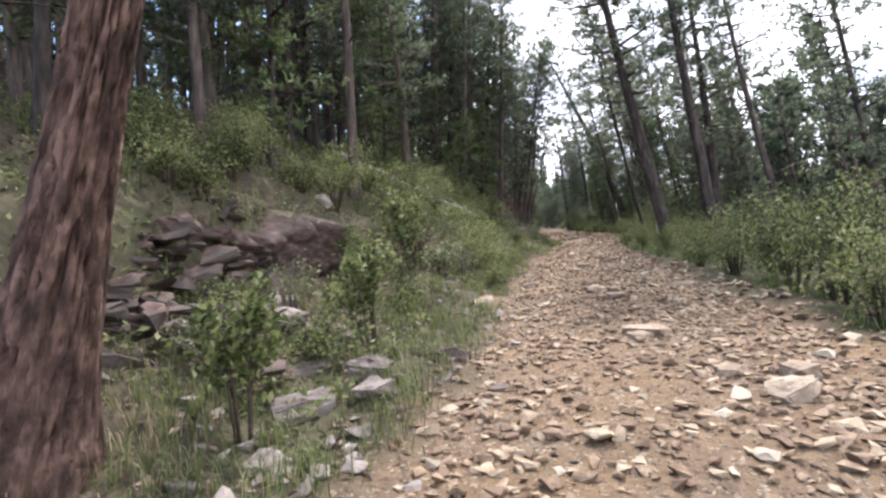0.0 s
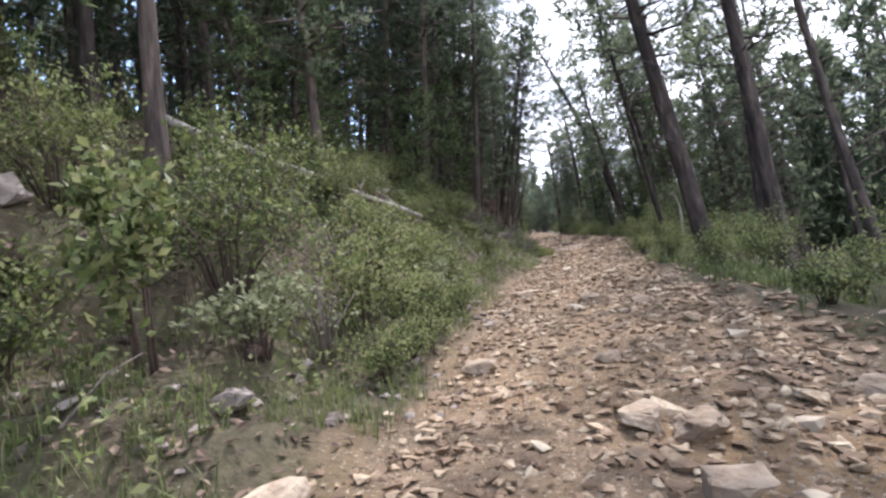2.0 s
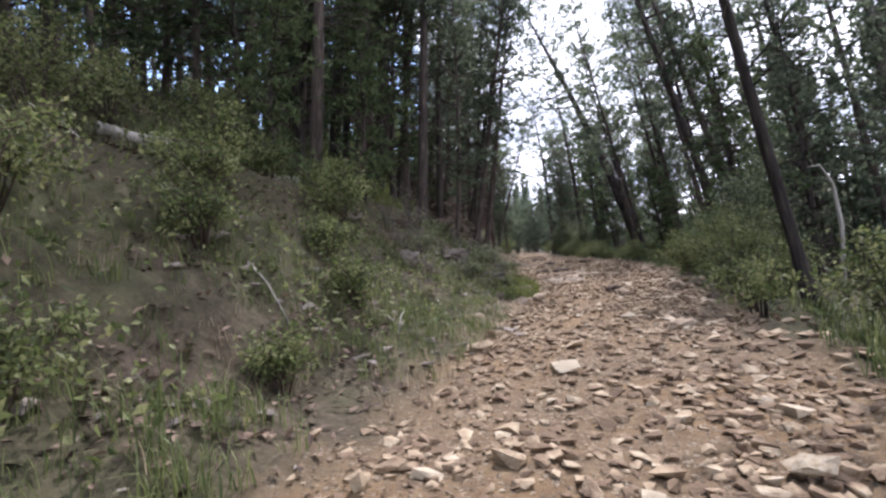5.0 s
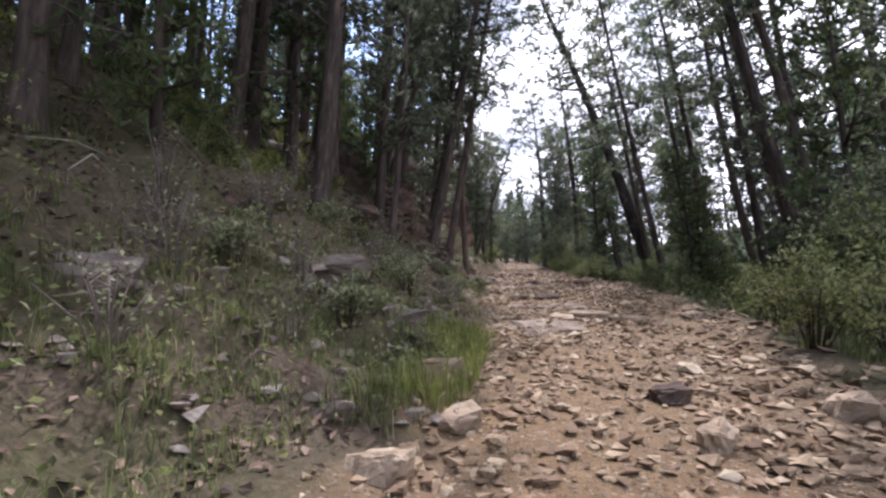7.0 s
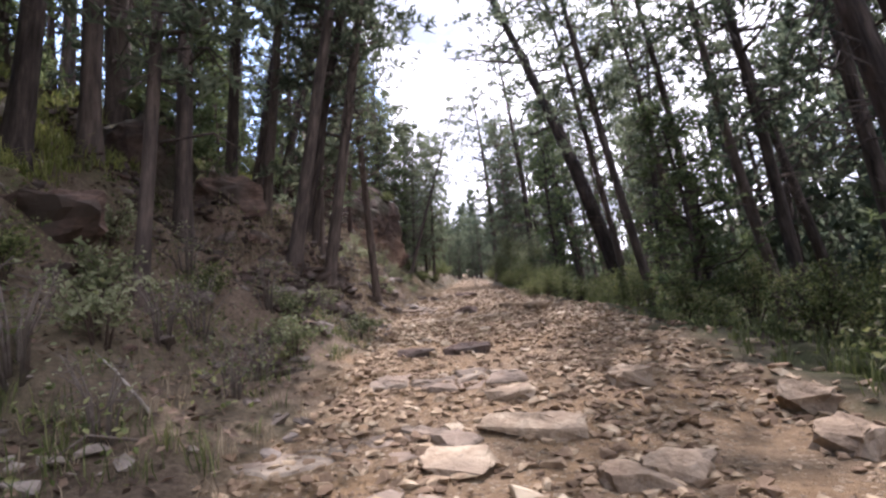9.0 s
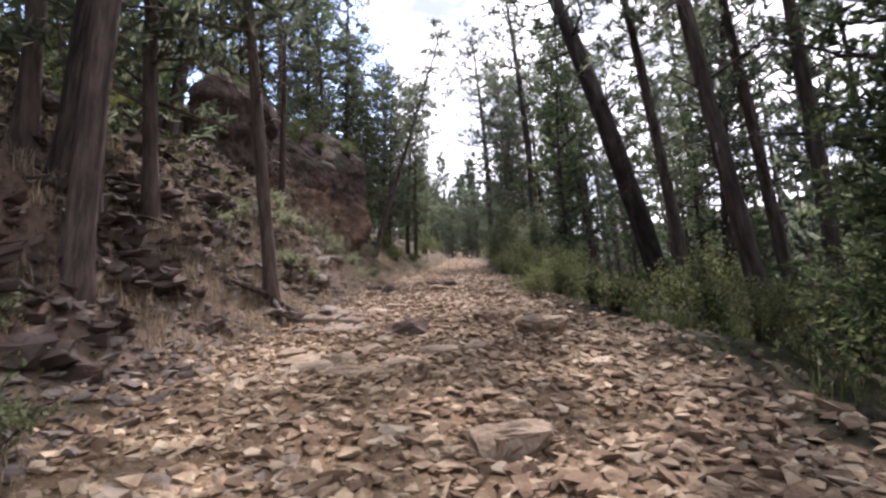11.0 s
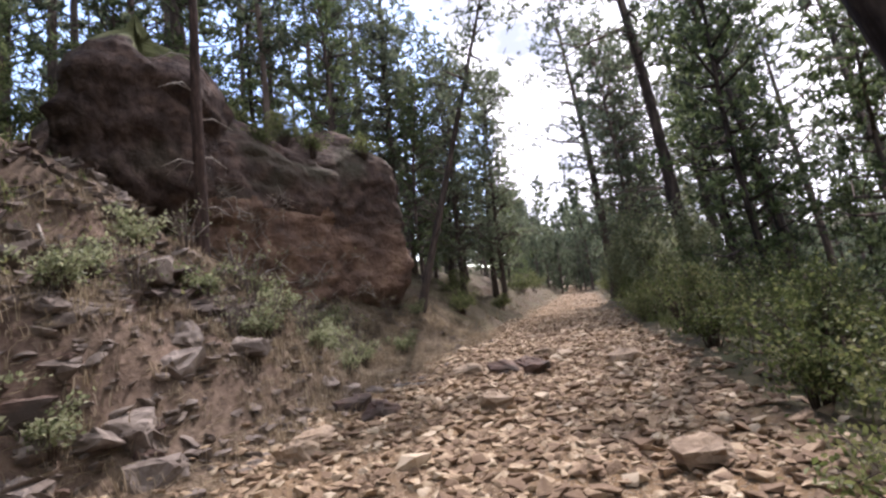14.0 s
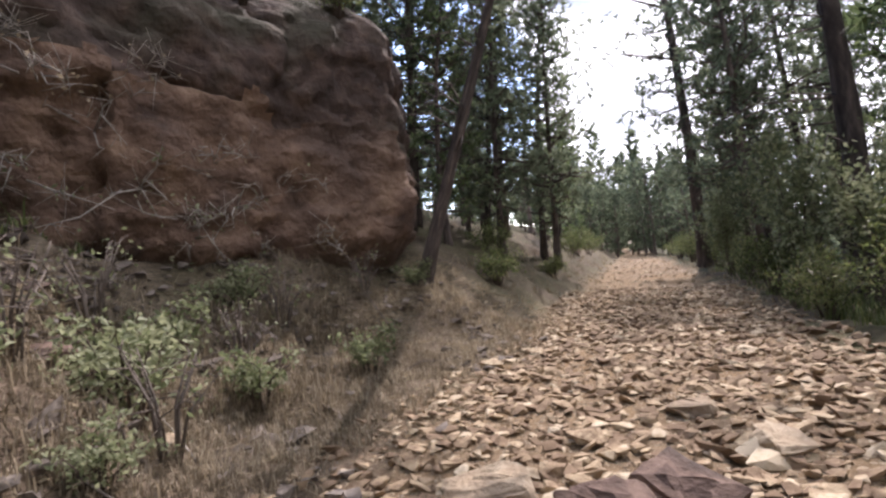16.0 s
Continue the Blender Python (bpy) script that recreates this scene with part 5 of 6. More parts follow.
# ---- fallen wood ----
def fallen(name, a, b, r0, r1, mat, label, seed, stubs=5):
    rs = np.random.RandomState(seed)
    a, b = Vector(a), Vector(b)
    n = 9
    path = [a.lerp(b, k / (n - 1)) + Vector(rs.normal(0, min(0.03, r0 * 0.25), 3)) for k in range(n)]
    v, f = tube(path, [r0 + (r1 - r0) * k / (n - 1) for k in range(n)], 10)
    ob = thing(name, label, "log")
    part("log", mesh_of("log", v, f, mat, True), ob)
    for k in range(stubs):
        p = a.lerp(b, rs.uniform(0.15, 0.95))
        q = p + Vector((rs.uniform(-0.5, 0.5), rs.uniform(-0.5, 0.5), rs.uniform(0.1, 0.5)))
        v, f = tube([p, p.lerp(q, 0.5) + Vector((0, 0, 0.05)), q], [0.03, 0.02, 0.006], 5)
        part("branch_stub", mesh_of("branch_stub", v, f, mat, True), ob)
    return ob


def on_ground(x, y, up):
    return (x, y, ground_z(x, y) + up)


fallen("fallen_log", (-5.3, 14.4, 3.6), (-2.65, 20.0, 1.8), 0.075, 0.05, DEADWOOD, "grey barkless fallen log across the slope", 1, 7)
fallen("fallen_log", on_ground(-7.6, 36.0, 0.25), on_ground(-5.2, 38.5, 0.2), 0.14, 0.1, DEADWOOD, "grey fallen log beneath the pines", 3, 4)
fallen("fallen_log", on_ground(-5.2, 24.0, 0.2), on_ground(-3.8, 27.0, 0.2), 0.1, 0.07, DEADWOOD, "grey fallen log in the undergrowth", 4, 4)
fallen("fallen_log", on_ground(-1.25, 53.9, 0.03), on_ground(-0.8, 54.0, 0.03), 0.016, 0.011, DEADWOOD, "short pale stick on dry grass", 5, 0)

for kind, x, y, tall in ((6, -9.2, 57.2, 6.5), (8, -10.2, 54.6, 5.5), (6, -11.2, 58.8, 7), (6, -9.8, 60.9, 6.5), (8, -8.8, 51.2, 5), (8, -7.6, 49.4, 4.5), (8, -6.4, 51.2, 3.6), (6, -12.2, 50.8, 7), (8, -9.6, 48.2, 5), (7, -12.0, 47.4, 9), (6, -14.6, 57.4, 8)):
    pine(kind, x, y, (0.03, 0), None, tall, x)

# Slender pines that stand on top of the outcrop.
pine(4, -6.2, 59.0, (0.02, 0), 0.2, 11, 1.0, z=5.2)
pine(0, -8.2, 58.2, (0.03, 0), 0.3, 13, 0.4, z=5.4)
pine(7, -5.2, 60.6, (0.03, 0), 0.16, 8, 3.4, z=5.0)
pine(2, -9.4, 59.6, (0.04, 0), 0.28, 12, 5.0, z=5.6)
pine(6, -7.2, 57.6, (0.03, 0), 0.14, 5.5, 2.6, z=5.4)
pine(7, -7.6, 60.6, (0.03, 0), 0.18, 8, 2.0, z=5.3)


# The pines too far off to be told apart.
far_pines = thing("distant_pines", "pine woods standing behind the nearer trees", "woods", kind="stuff")
for name_of, some, m in (("trunks", FAR_TRUNKS, BARK), ("crowns", FAR_CROWNS, NEEDLE)):
    v, f, n = [], [], 0
    for a, b in some:
        v.append(a)
        f += [tuple(i + n for i in q) for q in b]
        n += len(a)
    part(name_of, mesh_of(name_of, np.concatenate(v), f, m, name_of == "trunks"), far_pines)


# ---- shrubs ----
def shrub_meshes(seed, wide, tall, count, size, mat, stems=9, wood_mat=TWIG):
    rs = np.random.RandomState(seed)
    pieces, cs = [], []
    tips = []
    for k in range(stems):
        a = k * 2.4 + rs.uniform(-0.4, 0.4)
        r = wide / 2 * rs.uniform(0.25, 1.0)
        h = tall * (1.0 - 0.35 * (r / (wide / 2)) ** 2) * rs.uniform(0.75, 1.05)
        mid = Vector((math.cos(a) * r * 0.35, math.sin(a) * r * 0.35, h * 0.5))
        tip = Vector((math.cos(a) * r, math.sin(a) * r, h))
        pieces.append(tube([(math.cos(a) * 0.05, math.sin(a) * 0.05, -0.1), mid, tip], [0.018, 0.011, 0.004], 4))
        for j in range(5):
            s = rs.uniform(0.3, 1.0)
            p = mid.lerp(tip, (s - 0.3) / 0.7)
            q = p + Vector(rs.normal(0, 0.2, 3) * (wide * 0.55, wide * 0.55, tall * 0.4))
            q.z = max(q.z, 0.08)
            pieces.append(tube([p, q], [0.007, 0.003], 3))
            tips.append((p, q))
    pick = rs.randint(0, len(tips), count)
    s = rs.uniform(0.2, 1.1, count)
    P, Q = np.array([tuple(t[0]) for t in tips]), np.array([tuple(t[1]) for t in tips])
    c = P[pick] + (Q[pick] - P[pick]) * s[:, None] + rs.normal(0, 0.075, (count, 3)) * (wide, wide, tall * 0.8)
    c[:, 2] = np.maximum(c[:, 2], 0.04)
    v, f = joined(pieces)
    lv, lf = leaves(rs, c, size)
    return mesh_of("branchwork", v, f, wood_mat, True), mesh_of("foliage", lv, lf, mat)


BUSHES = {
    "oak": shrub_meshes(1, 1.8, 1.7, 2700, 0.06, LEAF, 14), "round": shrub_meshes(2, 1.6, 1.2, 2400, 0.058, LEAF, 12), "low": shrub_meshes(3, 1.2, 0.7, 1300, 0.056, LEAF, 10),
    "twig": shrub_meshes(7, 1.0, 0.9, 70, 0.05, PALE_LEAF, 9, GREY_TWIG), "sapling": shrub_meshes(4, 0.9, 1.5, 1000, 0.085, LEAF, 5), "pale": shrub_meshes(5, 0.9, 0.75, 620, 0.07, PALE_LEAF, 8), "oak_tree": shrub_meshes(8, 2.1, 3.4, 3600, 0.1, PALE_LEAF, 9), "tall": shrub_meshes(6, 2.0, 2.8, 3100, 0.09, LEAF, 10),
}


def bush(kind, x, y, scale=1.0, turn=0.0, label="leafy green shrub growing beside the trail", group="shrubs along the trail", high=None):
    stems, foliage = BUSHES[kind]
    m = pose(x, y, ground_z(x, y) - 0.02, 0, 0, turn) @ Matrix.Diagonal((scale, scale, high or scale, 1))
    ob = thing("shrub", label, "shrub", m, group)
    part("branchwork", stems, ob)
    part("foliage", foliage, ob)
    return ob


for k, (kind, x, y, s) in enumerate((
    # left bank, first stretch
    ("sapling", -2.0, 3.75, 0.75), ("sapling", -2.1, 6.6, 1.0), ("low", -2.3, 5.6, 0.8), ("oak", -2.9, 12.2, 1.05), ("oak", -3.4, 13.9, 1.05), ("round", -1.9, 13.2, 1.0), ("round", -2.3, 15.0, 1.05),
    ("round", -2.7, 15.9, 0.8), ("low", -1.6, 14.6, 1.0), ("low", -1.5, 16.6, 0.9), ("low", -2.6, 18.4, 0.8), ("oak", -4.6, 12.0, 0.9), ("low", -1.3, 11.9, 0.7), ("sapling", -2.6, 10.6, 1.15),
    ("round", -2.0, 16.4, 0.9), ("oak", -3.4, 16.8, 0.75), ("low", -3.9, 17.0, 0.9), ("round", -2.1, 17.7, 0.85), ("low", -2.2, 8.6, 0.8), ("low", -3.4, 10.2, 1.0), ("pale", -2.2, 11.4, 1.0), ("pale", -1.7, 15.4, 1.0),
    ("low", -2.6, 35.4, 0.8), ("low", -2.3, 38.4, 0.8), ("low", -4.4, 33.4, 1.0), ("round", -3.9, 28.2, 0.8), 
    ("low", -2.0, 19.6, 0.8), ("low", -1.4, 21.2, 0.7), ("round", -4.1, 20.2, 0.9), ("oak", -5.6, 10.2, 0.8), ("round", -6.6, 12.2, 0.9), ("low", -5.2, 8.2, 1.0), ("round", -7.0, 9.2, 0.9), ("low", -4.0, 10.8, 1.0), ("low", -3.6, 6.0, 0.8), ("low", -2.6, 22.2, 0.9), ("round", -3.6, 24.2, 0.9),
    ("round", -2.7, 26.2, 1.0), ("low", -4.6, 27.0, 1.2), ("low", -6.2, 33.5, 1.3), ("low", -7.0, 36.5, 1.3), ("low", -5.6, 35.2, 1.1), ("low", -9.4, 43.0, 1.5), ("low", -8.4, 46.0, 1.6), ("low", -7.2, 48.4, 1.5),
    ("low", -9.8, 47.6, 1.6), ("low", -6.6, 45.6, 1.3), ("round", -10.5, 50.5, 1.3), ("oak", -8.2, 53.0, 1.0), ("oak", -9.4, 55.6, 1.1), ("low", -8.5, 50.0, 1.5),
    ("low", -1.2, 13.2, 0.7), ("low", -1.25, 12.6, 0.55), ("low", -1.2, 14.0, 0.7), ("low", -1.15, 15.4, 0.7), ("low", -5.5, 9.6, 1.2), ("round", -6.3, 11.0, 1.0), ("low", -5.1, 11.4, 1.1), ("low", -6.1, 8.3, 1.2), ("low", -5.3, 7.6, 1.0), ("round", -7.4, 10.2, 1.0), ("low", -6.8, 13.4, 1.3), ("low", -4.7, 14.8, 1.2), ("low", -5.6, 16.2, 1.3),
    ("round", -4.6, 18.6, 0.9), ("oak", -5.4, 20.4, 0.9), ("round", -3.2, 20.7, 0.8), ("low", -3.0, 23.0, 1.1), ("oak", -4.8, 22.7, 0.9), ("round", -5.8, 24.9, 1.0), ("low", -3.9, 26.0, 1.1), ("round", -5.0, 26.3, 0.9), ("oak", -6.7, 22.3, 0.9), ("low", -2.2, 24.4, 0.9), ("low", -1.5, 23.2, 0.8), ("round", -3.2, 27.4, 0.8),
    # right side, along the drop
    ("oak", 3.60, 8.6, 1.05), ("oak", 3.80, 10.4, 1.05), ("oak", 4.60, 9.0, 0.9), ("oak", 3.50, 12.4, 0.9), ("round", 4.50, 12.6, 1.0), ("round", 3.30, 7.0, 0.9), ("round", 4.40, 7.0, 0.9), ("low", 3.30, 14.2, 0.8),
    ("oak", 4.20, 18.4, 0.8), ("round", 3.70, 19.6, 0.8), ("round", 3.40, 22.6, 0.8), ("low", 3.00, 24.4, 0.9), ("low", 3.30, 26.2, 0.8), ("oak", 4.60, 20.8, 0.9), ("round", 4.60, 16.2, 0.8),
    ("oak", 4.30, 29.4, 0.9), ("round", 3.90, 31.0, 0.9), ("oak", 4.90, 31.4, 1.1), ("round", 4.70, 28.0, 0.9), ("low", 4.20, 32.6, 0.9), ("tall", 5.60, 33.4, 0.75), ("round", 5.00, 35.2, 0.8),
    ("round", 5.00, 44.0, 0.6), ("low", 4.15, 47.2, 0.9), ("round", 3.85, 50.6, 0.85), ("round", 3.65, 52.4, 0.9), ("low", 3.05, 54.4, 0.9), ("round", 3.35, 56.2, 0.95), ("oak", 3.15, 58.4, 0.9),
    ("round", 4.35, 54.4, 1.0), ("oak", 4.65, 57.2, 1.0), ("round", 2.55, 60.4, 0.8), ("round", 2.55, 64.0, 0.9), ("round", 2.65, 67.0, 0.9),
    ("low", 2.90, 70.0, 1.0), ("round", 2.60, 73.6, 0.9), ("round", 2.95, 48.9, 0.55), ("low", 5.05, 50.4, 1.1), ("tall", 7.4, 56.6, 0.7), ("round", 3.5, 49.6, 0.7), ("low", 3.25, 51.3, 0.8), ("low", 3.9, 47.9, 0.8),
    ("oak_tree", 2.95, 63.6, 1.0), ("oak_tree", 3.85, 61.8, 0.95), ("oak_tree", 6.00, 33.0, 0.95), ("oak_tree", 2.35, 68.5, 0.8),
    ("round", 5.05, 46.2, 0.9), ("oak", 5.85, 47.6, 0.9), ("round", 7.30, 46.4, 1.0), ("oak", 6.20, 44.4, 0.9), ("round", 7.70, 49.0, 1.0), ("low", 5.10, 45.6, 1.0), ("oak", 8.60, 47.2, 1.0), ("round", 9.30, 44.2, 1.1), ("round", 5.50, 42.2, 0.8), ("oak", 6.80, 42.4, 0.9), ("low", 5.10, 40.0, 0.9), ("round", 6.20, 39.0, 0.9), ("oak", 7.80, 40.4, 1.0), ("oak", 9.00, 51.4, 1.0), ("round", 5.85, 51.6, 0.9),
    ("oak", 2.20, 76.5, 0.9), ("oak", 2.10, 80.4, 0.9), ("round", 1.70, 84.5, 1.0), ("oak", -2.70, 74.4, 0.8), ("round", -3.00, 78.3, 1.0), ("oak", -2.90, 82.6, 1.0),
    # behind the red rock
    ("low", -3.5, 59.0, 0.8), ("low", -4.3, 57.9, 0.8), ("low", -5.0, 56.8, 0.8), ("round", -5.2, 58.2, 0.8), ("low", -4.6, 59.6, 0.9), ("low", -2.2, 61.6, 0.9), ("low", -2.7, 63.8, 0.9), ("round", -3.4, 65.6, 0.8), ("low", -2.2, 67.4, 0.9), ("round", -7.0, 58.6, 0.8), ("round", -5.9, 60.6, 0.8), ("round", -6.0, 57.3, 0.9), ("oak", -6.8, 58.0, 0.9), ("oak", -9.2, 52.6, 1.0),
)):
    z = 5.3 if (-8 < x < -5.1 and 56 < y < 62) else 4.85 if (-5.1 < x < -3.4 and 56 < y < 60) else None
    ob = bush(kind, x, y, s, k * 67.0)
    if z:
        ob.location.z = z

for k, (x, y, s) in enumerate(((-2.7, 50.2, 0.8), (-2.2, 49.0, 0.7), (-3.4, 49.4, 0.8), (-2.9, 52.2, 0.8), (-3.7, 52.0, 0.9), (-2.5, 54.4, 0.9), (-3.3, 55.4, 0.8), (-1.2, 30.6, 0.9), (-2.6, 33.8, 1.0), (-3.2, 37.6, 1.0), (-1.5, 39.4, 0.8), (-2.4, 36.4, 1.0), (-2.3, 52.4, 0.7), (-2.1, 56.6, 0.7), (-1.9, 49.4, 0.6), (-0.9, 37.8, 0.8), (-1.0, 32.9, 0.9), (-1.5, 35.2, 0.9),
                               (-2.9, 53.4, 0.8), (-3.6, 56.6, 0.8), (-2.6, 58.9, 0.6), (-3.2, 50.9, 0.7), (-0.6, 40.4, 0.7), (-2.2, 47.9, 0.5), (-3.1, 48.0, 0.7),
                               (-1.5, 41.2, 0.7), (-1.7, 33.6, 0.8), (-2.0, 29.6, 0.8), (-1.95, 53.15, 0.62), (-1.8, 53.65, 0.5), (-2.35, 52.95, 0.6), (-2.9, 54.6, 0.8), (-2.4, 55.4, 0.7))):
    bush("pale", x, y, s, k * 51.0, "small pale-leaved plant on the stony bank", "small plants on the bank")


for k, (x, y, s) in enumerate(((-2.6, 53.8, 0.9), (-3.3, 56.9, 0.9), (-3.0, 55.9, 0.8), (-2.3, 52.6, 0.9), (-1.0, 37.0, 0.8), (-1.4, 34.3, 1.0), (-2.8, 51.1, 0.8), (-3.0, 49.3, 0.8), (-2.2, 46.0, 0.8), (-1.3, 40.2, 0.9), (-1.6, 36.2, 0.9),
                               (-2.6, 47.2, 0.8), (-3.8, 53.0, 0.9), (-3.6, 55.0, 0.9), (-1.9, 12.0, 1.0), (-2.4, 14.0, 1.1), (-1.6, 16.0, 0.9), (-3.3, 7.0, 0.9), (-2.7, 4.6, 0.8), (-4.4, 9.8, 1.1), (-2.4, 29.2, 0.9), (-1.5, 27.4, 0.8), (-3.0, 58.2, 0.7), (-1.1, 29.0, 0.8), (-1.9, 30.9, 1.0), (-2.6, 31.4, 1.1), (-3.1, 33.2, 1.1), (-2.2, 34.6, 1.1), (-1.9, 37.4, 1.0), (-2.7, 38.6, 1.1), (-3.6, 35.0, 1.2), (-2.9, 29.8, 1.0), (-1.4, 32.2, 0.9), (-1.9, 28.5, 0.9), (-0.7, 35.8, 0.8), (-0.6, 34.0, 0.7), (-1.7, 39.0, 1.0), (-2.7, 52.9, 0.9), (-2.15, 53.3, 0.8), (-2.4, 52.0, 0.8), (-2.0, 54.2, 0.8), (-3.0, 53.0, 0.9))):
    bush("twig", x, y, s, k * 73.0, "dry half-dead bush with bare pale twigs", "dry bushes on the bank")


# Dead sticks and exposed roots on the bank.
def stick(points, r, label, name="dead_branch", mat=DEADWOOD):
    pts = [on_ground(*p) for p in points]
    v, f = tube(pts, [r * (1 - 0.75 * k / (len(pts) - 1)) for k in range(len(pts))], 6)
    return tagged(new(name, mesh_of(name, v, f, mat, True)), label, "branch", "dead branches on the bank")


rs = np.random.RandomState(77)
for k in range(84):
    y = rs.choice([rs.uniform(4, 24), rs.uniform(26, 40), rs.uniform(41, 60), rs.uniform(42, 56)])
    d = rs.uniform(0.5, 4.5)
    x = float(left_edge(y)) - d
    a, long = rs.uniform(0, 6.28), rs.uniform(0.3, 1.0)
    lift = rs.uniform(0.02, 0.2)
    stick([(x, y, 0.02), (x + math.cos(a) * long * 0.5, y + math.sin(a) * long * 0.5, lift), (x + math.cos(a) * long, y + math.sin(a) * long, lift * rs.uniform(0.3, 1.6))],
          rs.uniform(0.008, 0.016), "thin grey dead branch lying on the bank", "dead_branch", GREY_TWIG if k % 3 else DEADWOOD)
stick([(4.35, 25.4, 0.0), (4.4, 25.4, 1.2), (4.36, 25.45, 1.75), (4.2, 25.4, 1.95), (4.05, 25.4, 1.9)], 0.035, "pale dead sapling bent over at the top", "dead_sapling")
for k, row in enumerate((((-1.7, 46.9, 0.12), (-1.4, 46.5, 0.1), (-1.25, 46.1, 0.04), (-1.2, 45.7, -0.02)), ((-1.75, 46.9, 0.15), (-2.0, 46.3, 0.2), (-2.1, 45.7, 0.1), (-2.3, 45.2, 0.0)),
                         ((-1.7, 47.0, 0.1), (-1.35, 47.0, 0.08), (-1.0, 46.8, 0.02), (-0.8, 46.5, -0.03)), ((-1.8, 47.1, 0.1), (-2.1, 47.6, 0.2), (-2.3, 48.2, 0.05)))):
    stick(row, 0.06, "thick exposed pine root over the bank", "root", BARK)


# Dead twigs and scrub that grow on the face of the red rock.
def hanging(place, out, long, seed, leafy):
    rs = np.random.RandomState(seed)
    ob = thing("dead_shrub", "bare pale twigs with dry leaves on the red rock", "shrub", Matrix.Translation(place), "dead shrubs on the rock face")
    pieces = []
    along = out.cross(Vector((0, 0, 1))).normalized()
    for k in range(7):
        way = (out * rs.uniform(0.15, 0.6) + along * rs.normal(0, 0.65) + Vector((0, 0, rs.uniform(-0.7, 0.75)))) * long * rs.uniform(0.45, 1.0)
        start = -out * 0.12 + Vector(rs.normal(0, 0.05, 3))
        mid = way * 0.5 + Vector(rs.normal(0, 0.08, 3))
        pieces.append(tube([start, mid, way], [0.012, 0.008, 0.003], 4))
        for j in range(5):
            p = mid.lerp(way, rs.rand())
            pieces.append(tube([p, p + Vector(rs.normal(0, 0.14, 3))], [0.005, 0.002], 3))
    v, f = joined(pieces)
    part("branchwork", mesh_of("branchwork", v, f, DEADWOOD, True), ob)
    c = np.array([tuple(p) for p in v])[rs.randint(0, len(v), leafy)] + rs.normal(0, 0.05, (leafy, 3))
    lv, lf = leaves(rs, c, 0.055)
    part("foliage", mesh_of("foliage", lv, lf, PALE_LEAF if seed % 2 else STRAW), ob)


# Along the face and up it: share of its length, height, reach, leaves.
foot, end, inward = Vector((-5.6, 55.0, 0)), Vector((-2.9, 59.6, 0)), Vector((-0.86, 0.51, 0))
for k, (share, z, long, leafy) in enumerate(((0.05, 1.6, 0.8, 60), (0.12, 2.4, 0.9, 40), (0.16, 3.3, 0.7, 30), (0.22, 1.5, 0.9, 50), (0.24, 2.9, 0.6, 20), (0.3, 2.2, 0.9, 30), (0.34, 3.5, 0.6, 20),
                                             (0.4, 1.7, 0.8, 40), (0.46, 2.7, 0.5, 16), (0.5, 2.0, 0.8, 30), (0.56, 1.4, 0.7, 40), (0.63, 2.3, 0.5, 14), (0.72, 1.6, 0.6, 30), (0.0, 3.0, 0.7, 30), (0.1, 3.9, 0.6, 20))):
    place, normal, _, _ = crag.ray_cast(foot.lerp(end, share) - inward * 6 + Vector((0, 0, z)), inward)
    if place:
        hanging(place, -inward, long, 60 + k, leafy)


# ---- grass ----
def grass(name, seed, count, xs, ys, length, width, mat, label, where, tuft=9):
    """Tufts of bent blades on the ground where where(x, y) is high."""
    rs = np.random.RandomState(seed)
    x, y = rs.uniform(*xs, count), rs.uniform(*ys, count)
    keep = rs.rand(count) < where(x, y)
    x, y = x[keep], y[keep]
    z = height(x, y)
    n = len(x)
    c = np.repeat(np.stack([x, y, z - 0.02], -1), tuft, 0) + rs.normal(0, 0.045, (n * tuft, 3)) * (1, 1, 0)
    a = rs.uniform(0, 6.28, n * tuft)
    out = np.stack([np.cos(a), np.sin(a), np.zeros(len(a))], -1)
    ln = (length * rs.uniform(0.45, 1.25, len(a)) * np.repeat(rs.uniform(0.6, 1.3, n), tuft))[:, None]
    bow = rs.uniform(0.3, 1.25, (len(a), 1))
    side = np.cross(out, (0, 0, 1.0)) * width / 2
    up = np.array((0, 0, 1.0))
    mid = c + up * ln * 0.55 + out * ln * bow * 0.22
    tip = c + up * ln * (1 - 0.35 * bow) + out * ln * bow * 0.7
    v = np.stack([c - side, c + side, mid + side * 0.8, mid - side * 0.8, tip], 1).reshape(-1, 3)
    i = np.arange(len(a))[:, None] * 5
    f = np.concatenate([i + (0, 1, 2), i + (0, 2, 3), i + (3, 2, 4)], 0)
    return tagged(new(name, mesh_of(name, v, f, mat)), label, "grass", kind="stuff")


def verge(x, y, near, far, side=-1):
    d = left_edge(y) - x if side < 0 else x - right_edge(y)
    return np.clip((d - near) / 0.4, 0, 1) * np.clip((far - d) / 1.2, 0, 1)


def clumps(x, y, s=0.8, cut=0.0):
    return np.clip(fbm(x * s + 40, y * s) * 2.2 + 0.5 - cut, 0, 1)


